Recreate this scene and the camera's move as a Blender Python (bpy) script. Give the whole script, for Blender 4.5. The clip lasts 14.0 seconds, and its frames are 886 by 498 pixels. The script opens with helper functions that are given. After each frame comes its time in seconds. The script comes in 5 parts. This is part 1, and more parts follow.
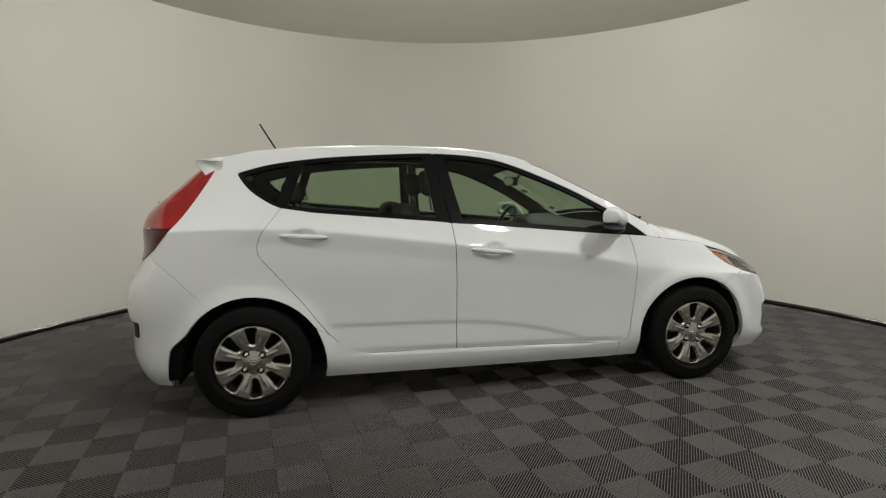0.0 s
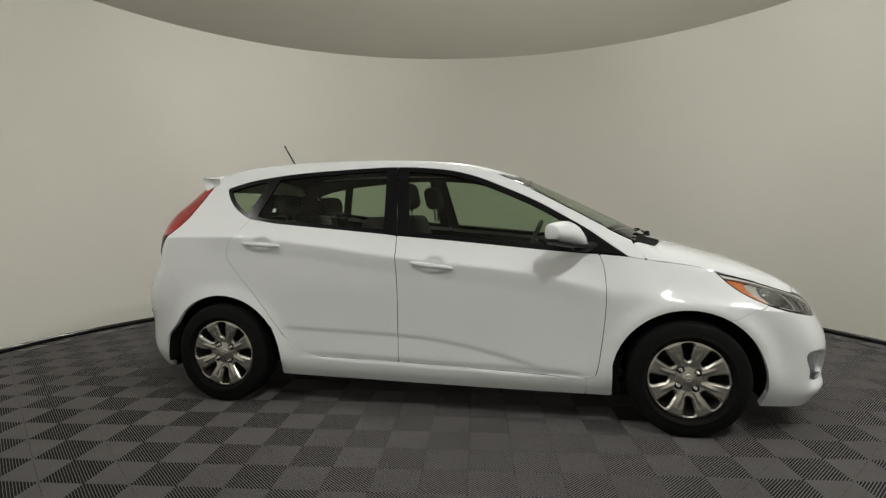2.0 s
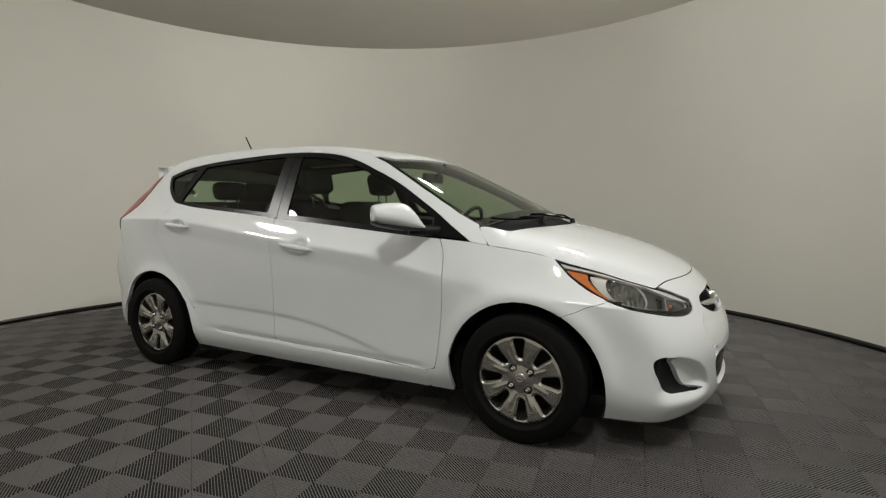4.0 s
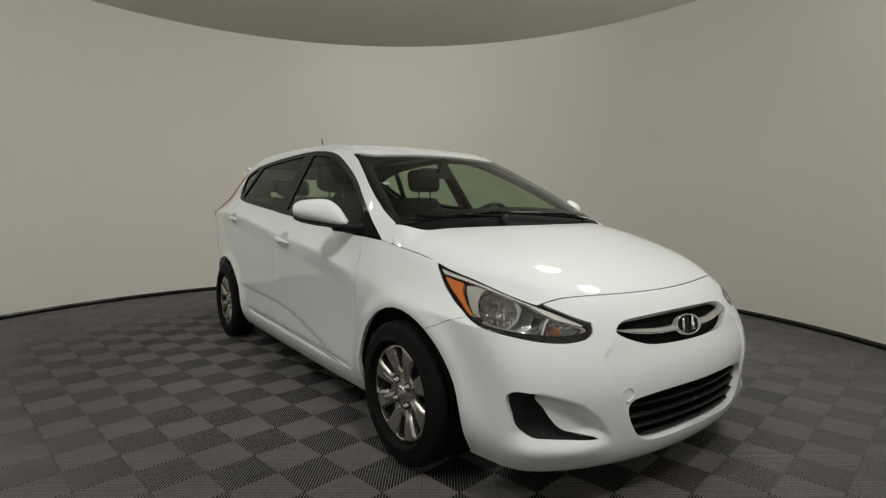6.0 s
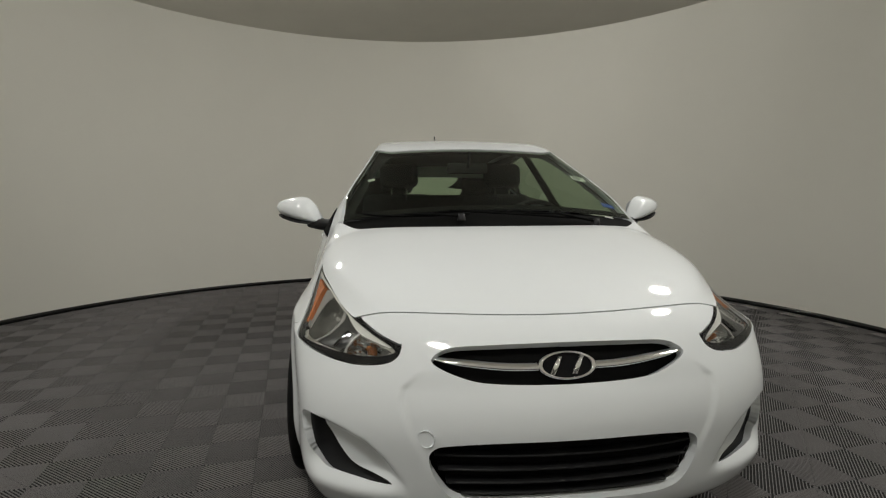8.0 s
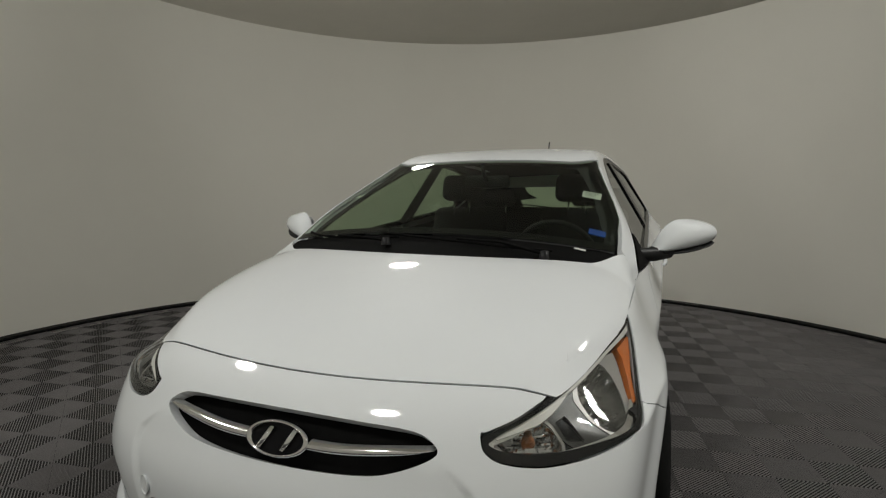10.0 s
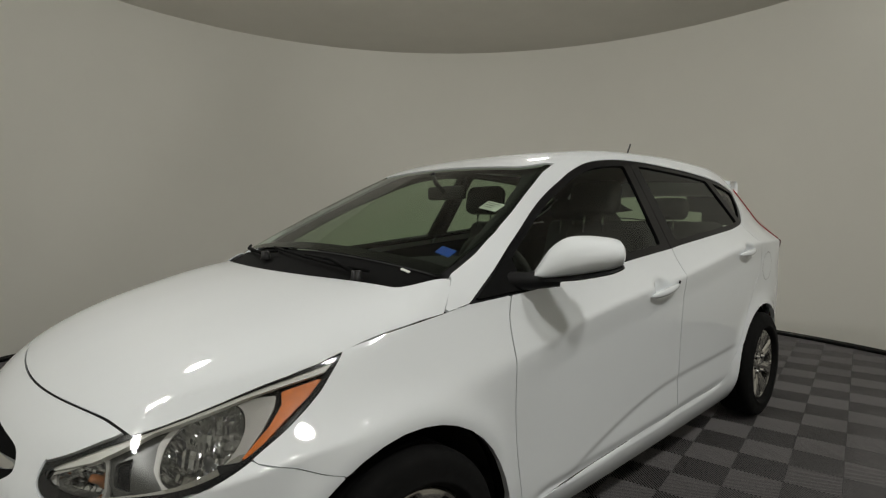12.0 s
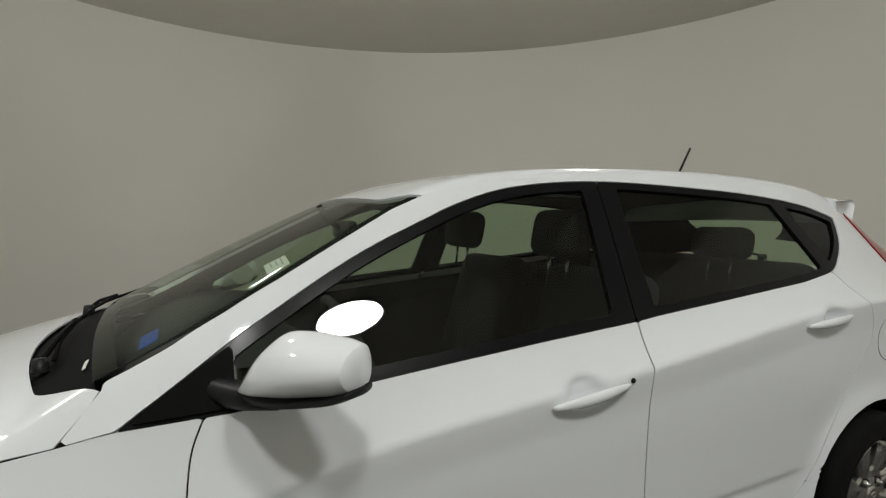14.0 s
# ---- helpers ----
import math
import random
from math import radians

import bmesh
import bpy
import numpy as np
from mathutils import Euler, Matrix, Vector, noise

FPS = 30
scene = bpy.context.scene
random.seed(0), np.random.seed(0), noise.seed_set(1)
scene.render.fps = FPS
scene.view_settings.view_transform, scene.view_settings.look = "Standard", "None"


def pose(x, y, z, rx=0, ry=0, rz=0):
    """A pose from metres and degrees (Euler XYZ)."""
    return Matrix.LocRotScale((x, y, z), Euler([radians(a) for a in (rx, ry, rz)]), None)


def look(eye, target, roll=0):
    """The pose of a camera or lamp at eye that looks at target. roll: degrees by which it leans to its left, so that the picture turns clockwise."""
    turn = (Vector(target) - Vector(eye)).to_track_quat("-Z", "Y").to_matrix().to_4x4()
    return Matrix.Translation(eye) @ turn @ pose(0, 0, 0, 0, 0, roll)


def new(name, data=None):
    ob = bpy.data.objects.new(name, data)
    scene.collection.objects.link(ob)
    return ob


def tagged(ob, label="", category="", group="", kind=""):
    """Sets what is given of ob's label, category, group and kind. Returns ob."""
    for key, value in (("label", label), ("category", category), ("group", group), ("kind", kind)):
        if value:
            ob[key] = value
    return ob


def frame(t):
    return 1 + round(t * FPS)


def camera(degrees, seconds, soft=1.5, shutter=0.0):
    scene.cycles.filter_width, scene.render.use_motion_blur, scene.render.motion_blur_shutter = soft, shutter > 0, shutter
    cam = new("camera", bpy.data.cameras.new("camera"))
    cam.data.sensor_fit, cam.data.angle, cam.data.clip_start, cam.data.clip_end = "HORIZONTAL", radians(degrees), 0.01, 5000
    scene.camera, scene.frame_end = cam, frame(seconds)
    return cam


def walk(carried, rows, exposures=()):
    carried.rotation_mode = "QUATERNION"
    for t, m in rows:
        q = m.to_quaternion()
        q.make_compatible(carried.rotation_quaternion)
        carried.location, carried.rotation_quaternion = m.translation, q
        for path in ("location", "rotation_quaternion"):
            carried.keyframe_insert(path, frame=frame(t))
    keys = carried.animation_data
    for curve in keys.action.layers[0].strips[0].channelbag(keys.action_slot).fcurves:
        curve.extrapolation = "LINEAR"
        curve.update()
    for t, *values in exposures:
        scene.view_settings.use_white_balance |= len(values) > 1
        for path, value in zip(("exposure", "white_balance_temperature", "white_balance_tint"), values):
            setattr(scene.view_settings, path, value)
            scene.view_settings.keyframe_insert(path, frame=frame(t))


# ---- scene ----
cam = camera(79.43, 14.0, soft=1.2)
PATH = (
    (0, -0.879, -3.633, 1.158, -6.08, -0.38, -11.95),
    (0.5, -0.443, -3.662, 1.165, -5.33, -0.74, -4.49),
    (1, -0.062, -3.673, 1.132, -4.83, -0.47, 0.42),
    (1.5, 0.291, -3.685, 1.114, -4.18, -0.29, 6.44),
    (2, 0.656, -3.584, 1.129, -4.18, -0.30, 12.31),
    (2.5, 1.063, -3.509, 1.103, -3.80, -0.19, 17.06),
    (3, 1.399, -3.362, 1.087, -3.91, -0.27, 21.76),
    (3.5, 1.732, -3.169, 1.076, -4.10, -0.03, 25.13),
    (4, 2.085, -3.001, 1.059, -4.69, -0.25, 28.46),
    (4.2, 2.188, -2.927, 1.061, -5.17, 0.14, 30.14),
    (4.75, 2.525, -2.657, 1.058, -5.13, -0.18, 35.86),
    (5.25, 2.776, -2.394, 1.062, -5.25, -0.12, 42.20),
    (5.75, 2.990, -2.104, 1.067, -5.28, -0.08, 49.32),
    (6.3, 3.156, -1.732, 1.037, -4.90, 0.08, 58.04),
    (6.5, 3.233, -1.615, 1.068, -5.24, -0.08, 60.85),
    (7, 3.338, -1.280, 1.070, -5.18, -0.08, 69.27),
    (7.5, 3.397, -0.886, 1.059, -5.27, -0.17, 76.53),
    (7.7, 3.436, -0.726, 1.057, -5.32, -0.23, 78.18),
    (8.25, 3.389, -0.353, 1.072, -5.58, -0.05, 87.88),
    (8.75, 3.324, -0.014, 1.089, -5.77, 0.09, 95.08),
    (9.25, 3.214, 0.311, 1.109, -5.79, 0.25, 101.92),
    (9.8, 3.065, 0.650, 1.127, -5.31, 0.54, 108.20),
    (10, 2.971, 0.773, 1.137, -5.21, 0.44, 111.32),
    (10.5, 2.783, 1.084, 1.159, -4.34, 0.32, 116.17),
    (11, 2.544, 1.317, 1.157, -3.60, 0.38, 122.80),
    (11.5, 2.305, 1.570, 1.130, -3.43, -0.06, 130.13),
    (12, 2.060, 1.751, 1.135, -3.72, -0.05, 136.70),
    (12.5, 1.703, 1.942, 1.136, -4.02, -0.14, 143.66),
    (13, 1.378, 2.110, 1.052, -3.90, -0.14, 149.47),
    (13.5, 1.159, 2.052, 1.212, -3.27, -0.04, 153.15),
    (14, 0.861, 1.841, 1.274, -3.45, -0.17, 155.11),
)

walk(cam, [(t, pose(x, y, z, 90 + pitch, 0, yaw) @ pose(0, 0, 0, 0, 0, roll)) for t, x, y, z, pitch, roll, yaw in PATH],
     ((0, 0.56, 6480, 10), (4, 0.44, 6480, 10), (6.5, 0.26, 6480, 10), (7.5, 0.20, 6480, 10), (10, -0.12, 6440, 10), (12, 0.01, 6430, 10), (14, 0.11, 6370, 10)))

# ---- light ----
world = bpy.data.worlds.new("world")
scene.world = world
world.use_nodes = True
world.node_tree.nodes["Background"].inputs[0].default_value = (0.02, 0.02, 0.02, 1)
LAMP_POWER = 94.0

# ---- materials ----
def mat(name, color, rough=0.5, metal=0.0, var=0.06, scale=6.0, bump=0.0, bscale=80.0, coat=0.0, rvar=0.0, spec=0.5, emit=None, island=0.0):
    m = bpy.data.materials.new(name)
    m.use_nodes = True
    nt = m.node_tree
    b = nt.nodes["Principled BSDF"]
    b.inputs["Roughness"].default_value = rough
    b.inputs["Metallic"].default_value = metal
    b.inputs["Coat Weight"].default_value = coat
    b.inputs["Coat Roughness"].default_value = 0.04
    b.inputs["Specular IOR Level"].default_value = spec
    b.inputs["Base Color"].default_value = (*color, 1)
    co = nt.nodes.new("ShaderNodeTexCoord")
    if var:
        n1 = nt.nodes.new("ShaderNodeTexNoise")
        n1.inputs["Scale"].default_value = scale
        n1.inputs["Detail"].default_value = 8
        n1.inputs["Roughness"].default_value = 0.65
        nt.links.new(co.outputs["Object"], n1.inputs["Vector"])
        mr = nt.nodes.new("ShaderNodeMapRange")
        mr.inputs["From Min"].default_value, mr.inputs["From Max"].default_value = 0.25, 0.75
        mr.inputs["To Min"].default_value, mr.inputs["To Max"].default_value = 1 - var, 1 + var
        nt.links.new(n1.outputs["Fac"], mr.inputs["Value"])
        mx = nt.nodes.new("ShaderNodeVectorMath")
        mx.operation = "SCALE"
        mx.inputs[0].default_value = color
        nt.links.new(mr.outputs["Result"], mx.inputs["Scale"])
        last = mx.outputs[0]
        if island:
            oi = nt.nodes.new("ShaderNodeObjectInfo")
            m2 = nt.nodes.new("ShaderNodeMapRange")
            m2.inputs["To Min"].default_value, m2.inputs["To Max"].default_value = 1 - island, 1 + island
            nt.links.new(oi.outputs["Random"], m2.inputs["Value"])
            s2 = nt.nodes.new("ShaderNodeVectorMath")
            s2.operation = "SCALE"
            nt.links.new(last, s2.inputs[0])
            nt.links.new(m2.outputs["Result"], s2.inputs["Scale"])
            last = s2.outputs[0]
        nt.links.new(last, b.inputs["Base Color"])
        if rvar:
            m3 = nt.nodes.new("ShaderNodeMapRange")
            m3.inputs["From Min"].default_value, m3.inputs["From Max"].default_value = 0.3, 0.7
            m3.inputs["To Min"].default_value, m3.inputs["To Max"].default_value = max(0.02, rough - rvar), rough + rvar
            nt.links.new(n1.outputs["Fac"], m3.inputs["Value"])
            nt.links.new(m3.outputs["Result"], b.inputs["Roughness"])
    if bump:
        n2 = nt.nodes.new("ShaderNodeTexNoise")
        n2.inputs["Scale"].default_value = bscale
        n2.inputs["Detail"].default_value = 6
        nt.links.new(co.outputs["Object"], n2.inputs["Vector"])
        bp = nt.nodes.new("ShaderNodeBump")
        bp.inputs["Strength"].default_value = bump
        bp.inputs["Distance"].default_value = 0.002
        nt.links.new(n2.outputs["Fac"], bp.inputs["Height"])
        nt.links.new(bp.outputs["Normal"], b.inputs["Normal"])
    if emit:
        b.inputs["Emission Color"].default_value = (*emit[:3], 1)
        b.inputs["Emission Strength"].default_value = emit[3]
    return m


def glass_mat(name, tint, rough=0.0, base=0.07):
    """Thin glass: a tinted clear sheet under a clear reflecting surface."""
    m = bpy.data.materials.new(name)
    m.use_nodes = True
    nt = m.node_tree
    nt.nodes.remove(nt.nodes["Principled BSDF"])
    out = nt.nodes["Material Output"]
    tr = nt.nodes.new("ShaderNodeBsdfTransparent")
    tr.inputs[0].default_value = (*tint, 1)
    gl = nt.nodes.new("ShaderNodeBsdfGlossy")
    gl.inputs["Roughness"].default_value = rough
    lw = nt.nodes.new("ShaderNodeLayerWeight")
    lw.inputs["Blend"].default_value = 0.5
    pw = nt.nodes.new("ShaderNodeMath")
    pw.operation = "POWER"
    pw.inputs[1].default_value = 5.5
    nt.links.new(lw.outputs["Facing"], pw.inputs[0])
    fr = nt.nodes.new("ShaderNodeMath")
    fr.operation = "MULTIPLY_ADD"
    fr.inputs[1].default_value = 0.9
    fr.inputs[2].default_value = base
    nt.links.new(pw.outputs[0], fr.inputs[0])
    mx = nt.nodes.new("ShaderNodeMixShader")
    nt.links.new(fr.outputs[0], mx.inputs[0])
    nt.links.new(tr.outputs[0], mx.inputs[1])
    nt.links.new(gl.outputs[0], mx.inputs[2])
    nt.links.new(mx.outputs[0], out.inputs[0])
    return m


M_WALL = mat("matte_cream_wall", (0.815, 0.800, 0.735), 0.75, var=0.025, scale=0.7, bump=0.08, bscale=160)
M_CEIL = mat("matte_grey_ceiling", (0.80, 0.785, 0.73), 0.85, var=0.03, scale=1.0, bump=0.1, bscale=120)
# pale colour for the added floor ring that bounces light upwards
M_BOUNCE = mat("pale_bounce_floor", (0.72, 0.70, 0.66), 0.8, var=0.12, scale=2.0, bump=0.1, bscale=60)
M_BASE = mat("glossy_black_skirting", (0.012, 0.012, 0.012), 0.12, var=0.2, scale=12, rvar=0.08)
M_TILE = mat("grey_plastic_tile", (0.200, 0.189, 0.191), 0.45, var=0.12, scale=5, bump=0.15, bscale=300, rvar=0.1, island=0.05)
M_SLAB = mat("dark_subfloor", (0.010, 0.010, 0.010), 0.9, var=0.2)
M_WHITE = mat("white_car_paint", (0.845, 0.875, 0.90), 0.5, var=0.012, scale=3, coat=1.0, spec=0.2)
M_BLACK = mat("black_trim_plastic", (0.012, 0.012, 0.013), 0.42, var=0.15, scale=30, rvar=0.06, spec=0.25)
M_GLOSSBLACK = mat("gloss_black_pillar", (0.008, 0.008, 0.009), 0.22, var=0.1, scale=20, spec=0.12)
M_MATTE = mat("matte_black_plastic", (0.006, 0.006, 0.006), 0.7, spec=0.06, var=0.2, scale=40, bump=0.2, bscale=500)
M_TYRE = mat("tyre_rubber", (0.006, 0.006, 0.006), 0.85, spec=0.15, var=0.2, scale=25, bump=0.15, bscale=200, rvar=0.12)
M_SILVER = mat("silver_wheel_paint", (0.52, 0.505, 0.47), 0.27, metal=0.9, var=0.02, scale=8)
M_CHROME = mat("chrome", (0.78, 0.78, 0.78), 0.08, metal=1.0, var=0.03, scale=20)
M_STEEL = mat("dull_steel", (0.25, 0.25, 0.25), 0.35, metal=0.9, var=0.15, scale=30)
M_CLOTH = mat("dark_seat_cloth", (0.013, 0.013, 0.014), 0.9, var=0.08, scale=12, bump=0.04, bscale=300)
M_DASH = mat("dark_dash_plastic", (0.010, 0.010, 0.011), 0.7, var=0.08, scale=12, bump=0.04, bscale=300)
M_HEADLINER = mat("grey_headliner", (0.05, 0.049, 0.046), 0.9, var=0.05, scale=20)
M_RED = mat("red_tail_lens", (0.34, 0.006, 0.008), 0.10, var=0.3, scale=14, coat=0.8)
M_DARKRED = mat("dark_red_lens", (0.06, 0.004, 0.005), 0.15, var=0.15, scale=18, coat=0.15, spec=0.3)
M_AMBER = mat("amber_reflector", (0.62, 0.16, 0.02), 0.25, var=0.25, scale=60, coat=0.5)
M_AMBERDARK = mat("amber_bulb", (0.45, 0.17, 0.06), 0.2, var=0.2, scale=60, coat=0.4)
M_REFLECTOR = mat("lamp_reflector", (0.60, 0.60, 0.60), 0.05, metal=1.0, var=0.15, scale=40)
M_SHADE = mat("lamp_shade", (0.055, 0.055, 0.052), 0.3, metal=0.3, var=0.15, scale=30)
M_STRIP = mat("lamp_strip", (0.70, 0.69, 0.645), 0.4, metal=0.0, var=0.04, scale=30)
M_BEZEL = mat("lamp_bezel", (0.36, 0.35, 0.33), 0.38, metal=0.3, var=0.08, scale=30)
M_LENSGLASS = glass_mat("clear_lens", (0.95, 0.96, 0.96), base=0.05)
M_GLASS = glass_mat("tinted_glass", (0.60, 0.69, 0.57), base=0.05)
M_WSGLASS = glass_mat("windscreen_glass", (0.60, 0.70, 0.57), base=0.035)
M_PAPER = mat("white_sticker", (0.75, 0.76, 0.72), 0.6, var=0.05, scale=60)
M_BLUE = mat("blue_tag", (0.010, 0.07, 0.42), 0.5, var=0.1, scale=60)
M_LAMP = mat("lamp_diffuser", (0.9, 0.9, 0.9), 0.5, var=0, emit=(1.0, 0.985, 0.925, LAMP_POWER))
# near-black: underbody parts, and strips that stand for shade in panel gaps
M_GAP = mat("underbody_and_gap_shade", (0.006, 0.006, 0.006), 0.9, var=0.2)


# ---- mesh helpers ----
def mesh_ob(name, verts, faces, material, parent=None, label="", smooth=True, flat=()):
    me = bpy.data.meshes.new(name)
    me.from_pydata([tuple(map(float, v)) for v in verts], [], [tuple(f) for f in faces])
    me.materials.append(material)
    if smooth:
        flat = set(flat)
        me.polygons.foreach_set("use_smooth", [i not in flat for i in range(len(me.polygons))])
    me.update()
    ob = new(name, me)
    if parent is not None:
        ob.parent = parent
    if label:
        tagged(ob, label)
    return ob


def part(name, bm, material, parent, label="", smooth=False, angle=35):
    me = bpy.data.meshes.new(name)
    bm.normal_update()
    if smooth:
        for f in bm.faces:
            f.smooth = True
        for e in bm.edges:
            if len(e.link_faces) == 2 and e.calc_face_angle(0) > radians(angle):
                e.smooth = False
    bm.to_mesh(me)
    bm.free()
    me.materials.append(material)
    ob = new(name, me)
    if parent is not None:
        ob.parent = parent
    if label:
        tagged(ob, label)
    return ob


def box(bm, x0, x1, y0, y1, z0, z1, bevel=0.0, m=None, seg=2):
    r = bmesh.ops.create_cube(bm, size=1, matrix=Matrix.Translation(((x0 + x1) / 2, (y0 + y1) / 2, (z0 + z1) / 2)) @ Matrix.Diagonal((x1 - x0, y1 - y0, z1 - z0, 1)))
    vs = r["verts"]
    if bevel:
        es = {e for v in vs for e in v.link_edges}
        r = bmesh.ops.bevel(bm, geom=list(es), offset=bevel, segments=seg, profile=0.5, affect="EDGES")
        vs = list({v for v in r["verts"]} | {v for v in vs if v.is_valid})
    if m is not None:
        bmesh.ops.transform(bm, matrix=m, verts=vs)
    return vs


def lathe(name, profile, n, material, parent=None, label="", axis="y", closed=False):
    """Turns (radius, height) pairs about an axis; height runs along it."""
    verts, faces = [], []
    k = len(profile)
    for i in range(n):
        a = 2 * math.pi * i / n
        for r, h in profile:
            p = (r * math.cos(a), h, r * math.sin(a)) if axis == "y" else (r * math.cos(a), r * math.sin(a), h)
            verts.append(p)
    for i in range(n):
        j = (i + 1) % n
        for q in range(k - (0 if closed else 1)):
            q2 = (q + 1) % k
            faces.append((i * k + q, j * k + q, j * k + q2, i * k + q2))
    return mesh_ob(name, verts, faces, material, parent, label)


def tube(name, pts, r, material, parent=None, label="", n=8, r2=None):
    """A round bar along points, tapering to r2."""
    pts = [Vector(p) for p in pts]
    verts, faces = [], []
    for i, p in enumerate(pts):
        d = (pts[min(i + 1, len(pts) - 1)] - pts[max(i - 1, 0)]).normalized()
        a = d.cross(Vector((0.3, 0.2, 0.93))).normalized()
        b = d.cross(a)
        rr = r + ((r2 if r2 is not None else r) - r) * i / (len(pts) - 1)
        for k in range(n):
            t = 2 * math.pi * k / n
            verts.append(p + a * rr * math.cos(t) + b * rr * math.sin(t))
    for i in range(len(pts) - 1):
        for k in range(n):
            faces.append((i * n + k, i * n + (k + 1) % n, (i + 1) * n + (k + 1) % n, (i + 1) * n + k))
    faces.append(tuple(range(n))[::-1])
    faces.append(tuple(range((len(pts) - 1) * n, len(pts) * n)))
    return mesh_ob(name, verts, faces, material, parent, label)


# ---- room ----
CX, CY, RAD, HIGH = -0.005, -0.286, 3.703, 3.077
SEG = 160
OUT, UP = 12.0, 5.0
LIGHTS = ((72, 4.2), (98, 4.15), (215, 5.2), (297, 4.5), (348, 4.4))


def ring(name, r0, r1, z0, z1, material, label, kind="structure"):
    verts, faces = [], []
    for i in range(SEG):
        a = 2 * math.pi * i / SEG
        for r, z in ((r0, z0), (r0, z1), (r1, z1), (r1, z0)):
            verts.append((CX + r * math.cos(a), CY + r * math.sin(a), z))
    for i in range(SEG):
        j = (i + 1) % SEG
        for k in range(4):
            k2 = (k + 1) % 4
            faces.append((i * 4 + k, i * 4 + k2, j * 4 + k2, j * 4 + k))
    ob = mesh_ob(name, verts, faces, material)
    # the four long edges stay crisp
    for e in ob.data.edges:
        e.use_edge_sharp = e.vertices[0] % 4 == e.vertices[1] % 4
    return tagged(ob, label, "wall", kind=kind)


ring("wall_round", RAD, RAD + 0.15, -0.10, HIGH, M_WALL, "seamless round cream painted studio wall")
SKIRT = [(RAD - 0.0005, 0.0), (RAD - 0.014, 0.0), (RAD - 0.014, 0.024), (RAD - 0.0125, 0.031), (RAD - 0.009, 0.037), (RAD - 0.005, 0.040), (RAD - 0.0005, 0.041)]
base = tagged(lathe("baseboard", SKIRT, SEG, M_BASE, axis="z"), "glossy black skirting along the round wall", "wall", kind="structure")
base.location = (CX, CY, 0)
# unseen outer wall, added to close the space beyond the round one
ring("closing_wall", OUT, OUT + 0.15, -0.11, UP, M_CEIL, "unseen plain grey wall added to close the space round the studio")
bm = bmesh.new()
bmesh.ops.create_circle(bm, cap_ends=True, segments=SEG, radius=OUT + 0.1, matrix=Matrix.Translation((CX, CY, UP)))
bmesh.ops.solidify(bm, geom=bm.faces[:], thickness=-0.1)
tagged(part("ceiling", bm, M_CEIL, None), "flat matte grey ceiling above the round wall", "ceiling", kind="structure")
# unseen floor ring, added to bounce lamp light up to the ceiling
ring("bounce_floor", RAD + 0.15, OUT, -0.029, 0.0, M_BOUNCE, "unseen pale floor ring added to bounce light to the ceiling")
bm = bmesh.new()
bmesh.ops.create_circle(bm, cap_ends=True, segments=SEG, radius=OUT + 0.1, matrix=Matrix.Translation((CX, CY, -0.030)))
bmesh.ops.solidify(bm, geom=bm.faces[:], thickness=0.08)
floor = tagged(part("floor", bm, M_SLAB, None), "dark subfloor under ribbed grey interlocking tiles", "floor", kind="structure")

# round lights in the ceiling
for a, away in LIGHTS:
    lamp = new("ceiling_light")
    lamp.location = (CX + away * math.cos(radians(a)), CY + away * math.sin(radians(a)), UP)
    tagged(lamp, "flat round white ceiling light, switched on", "ceiling light", "round ceiling lights")
    lathe("housing", [(0.0, 0.0), (0.302, 0.0), (0.302, -0.048), (0.292, -0.050), (0.290, -0.040), (0.0, -0.040)], 40, M_STEEL, lamp, axis="z")
    lathe("diffuser", [(0.0, -0.046), (0.280, -0.046), (0.288, -0.0405)], 40, M_LAMP, lamp, axis="z")


# ---- the car's form: x forward, y to its left, z up, origin under its middle ----
def spline(*knots):
    """A smooth curve through (x, y) knots, straight beyond its ends."""
    xs = np.array([k[0] for k in knots], float)
    ys = np.array([k[1] for k in knots], float)
    n, h = len(xs), np.diff(xs)
    a, r = np.zeros((n, n)), np.zeros(n)
    a[0, 0] = a[-1, -1] = 1
    for i in range(1, n - 1):
        a[i, i - 1], a[i, i], a[i, i + 1] = h[i - 1], 2 * (h[i - 1] + h[i]), h[i]
        r[i] = 6 * ((ys[i + 1] - ys[i]) / h[i] - (ys[i] - ys[i - 1]) / h[i - 1])
    m = np.linalg.solve(a, r)

    def f(x):
        x = np.asarray(x, float)
        xc = np.clip(x, xs[0], xs[-1])
        i = np.clip(np.searchsorted(xs, xc) - 1, 0, n - 2)
        p, q = (xs[i + 1] - xc) / h[i], (xc - xs[i]) / h[i]
        v = p * ys[i] + q * ys[i + 1] + ((p**3 - p) * m[i] + (q**3 - q) * m[i + 1]) * h[i] ** 2 / 6
        s0 = (ys[1] - ys[0]) / h[0]
        s1 = (ys[-1] - ys[-2]) / h[-1]
        return v + np.minimum(x - xs[0], 0) * s0 + np.maximum(x - xs[-1], 0) * s1
    return f


def smax(a, b, k):
    return 0.5 * (a + b + np.sqrt((a - b) ** 2 + k * k))


def smin(a, b, k):
    return 0.5 * (a + b - np.sqrt((a - b) ** 2 + k * k))


def step(x, a, b):
    t = np.clip((x - a) / (b - a), 0, 1)
    return t * t * (3 - 2 * t)


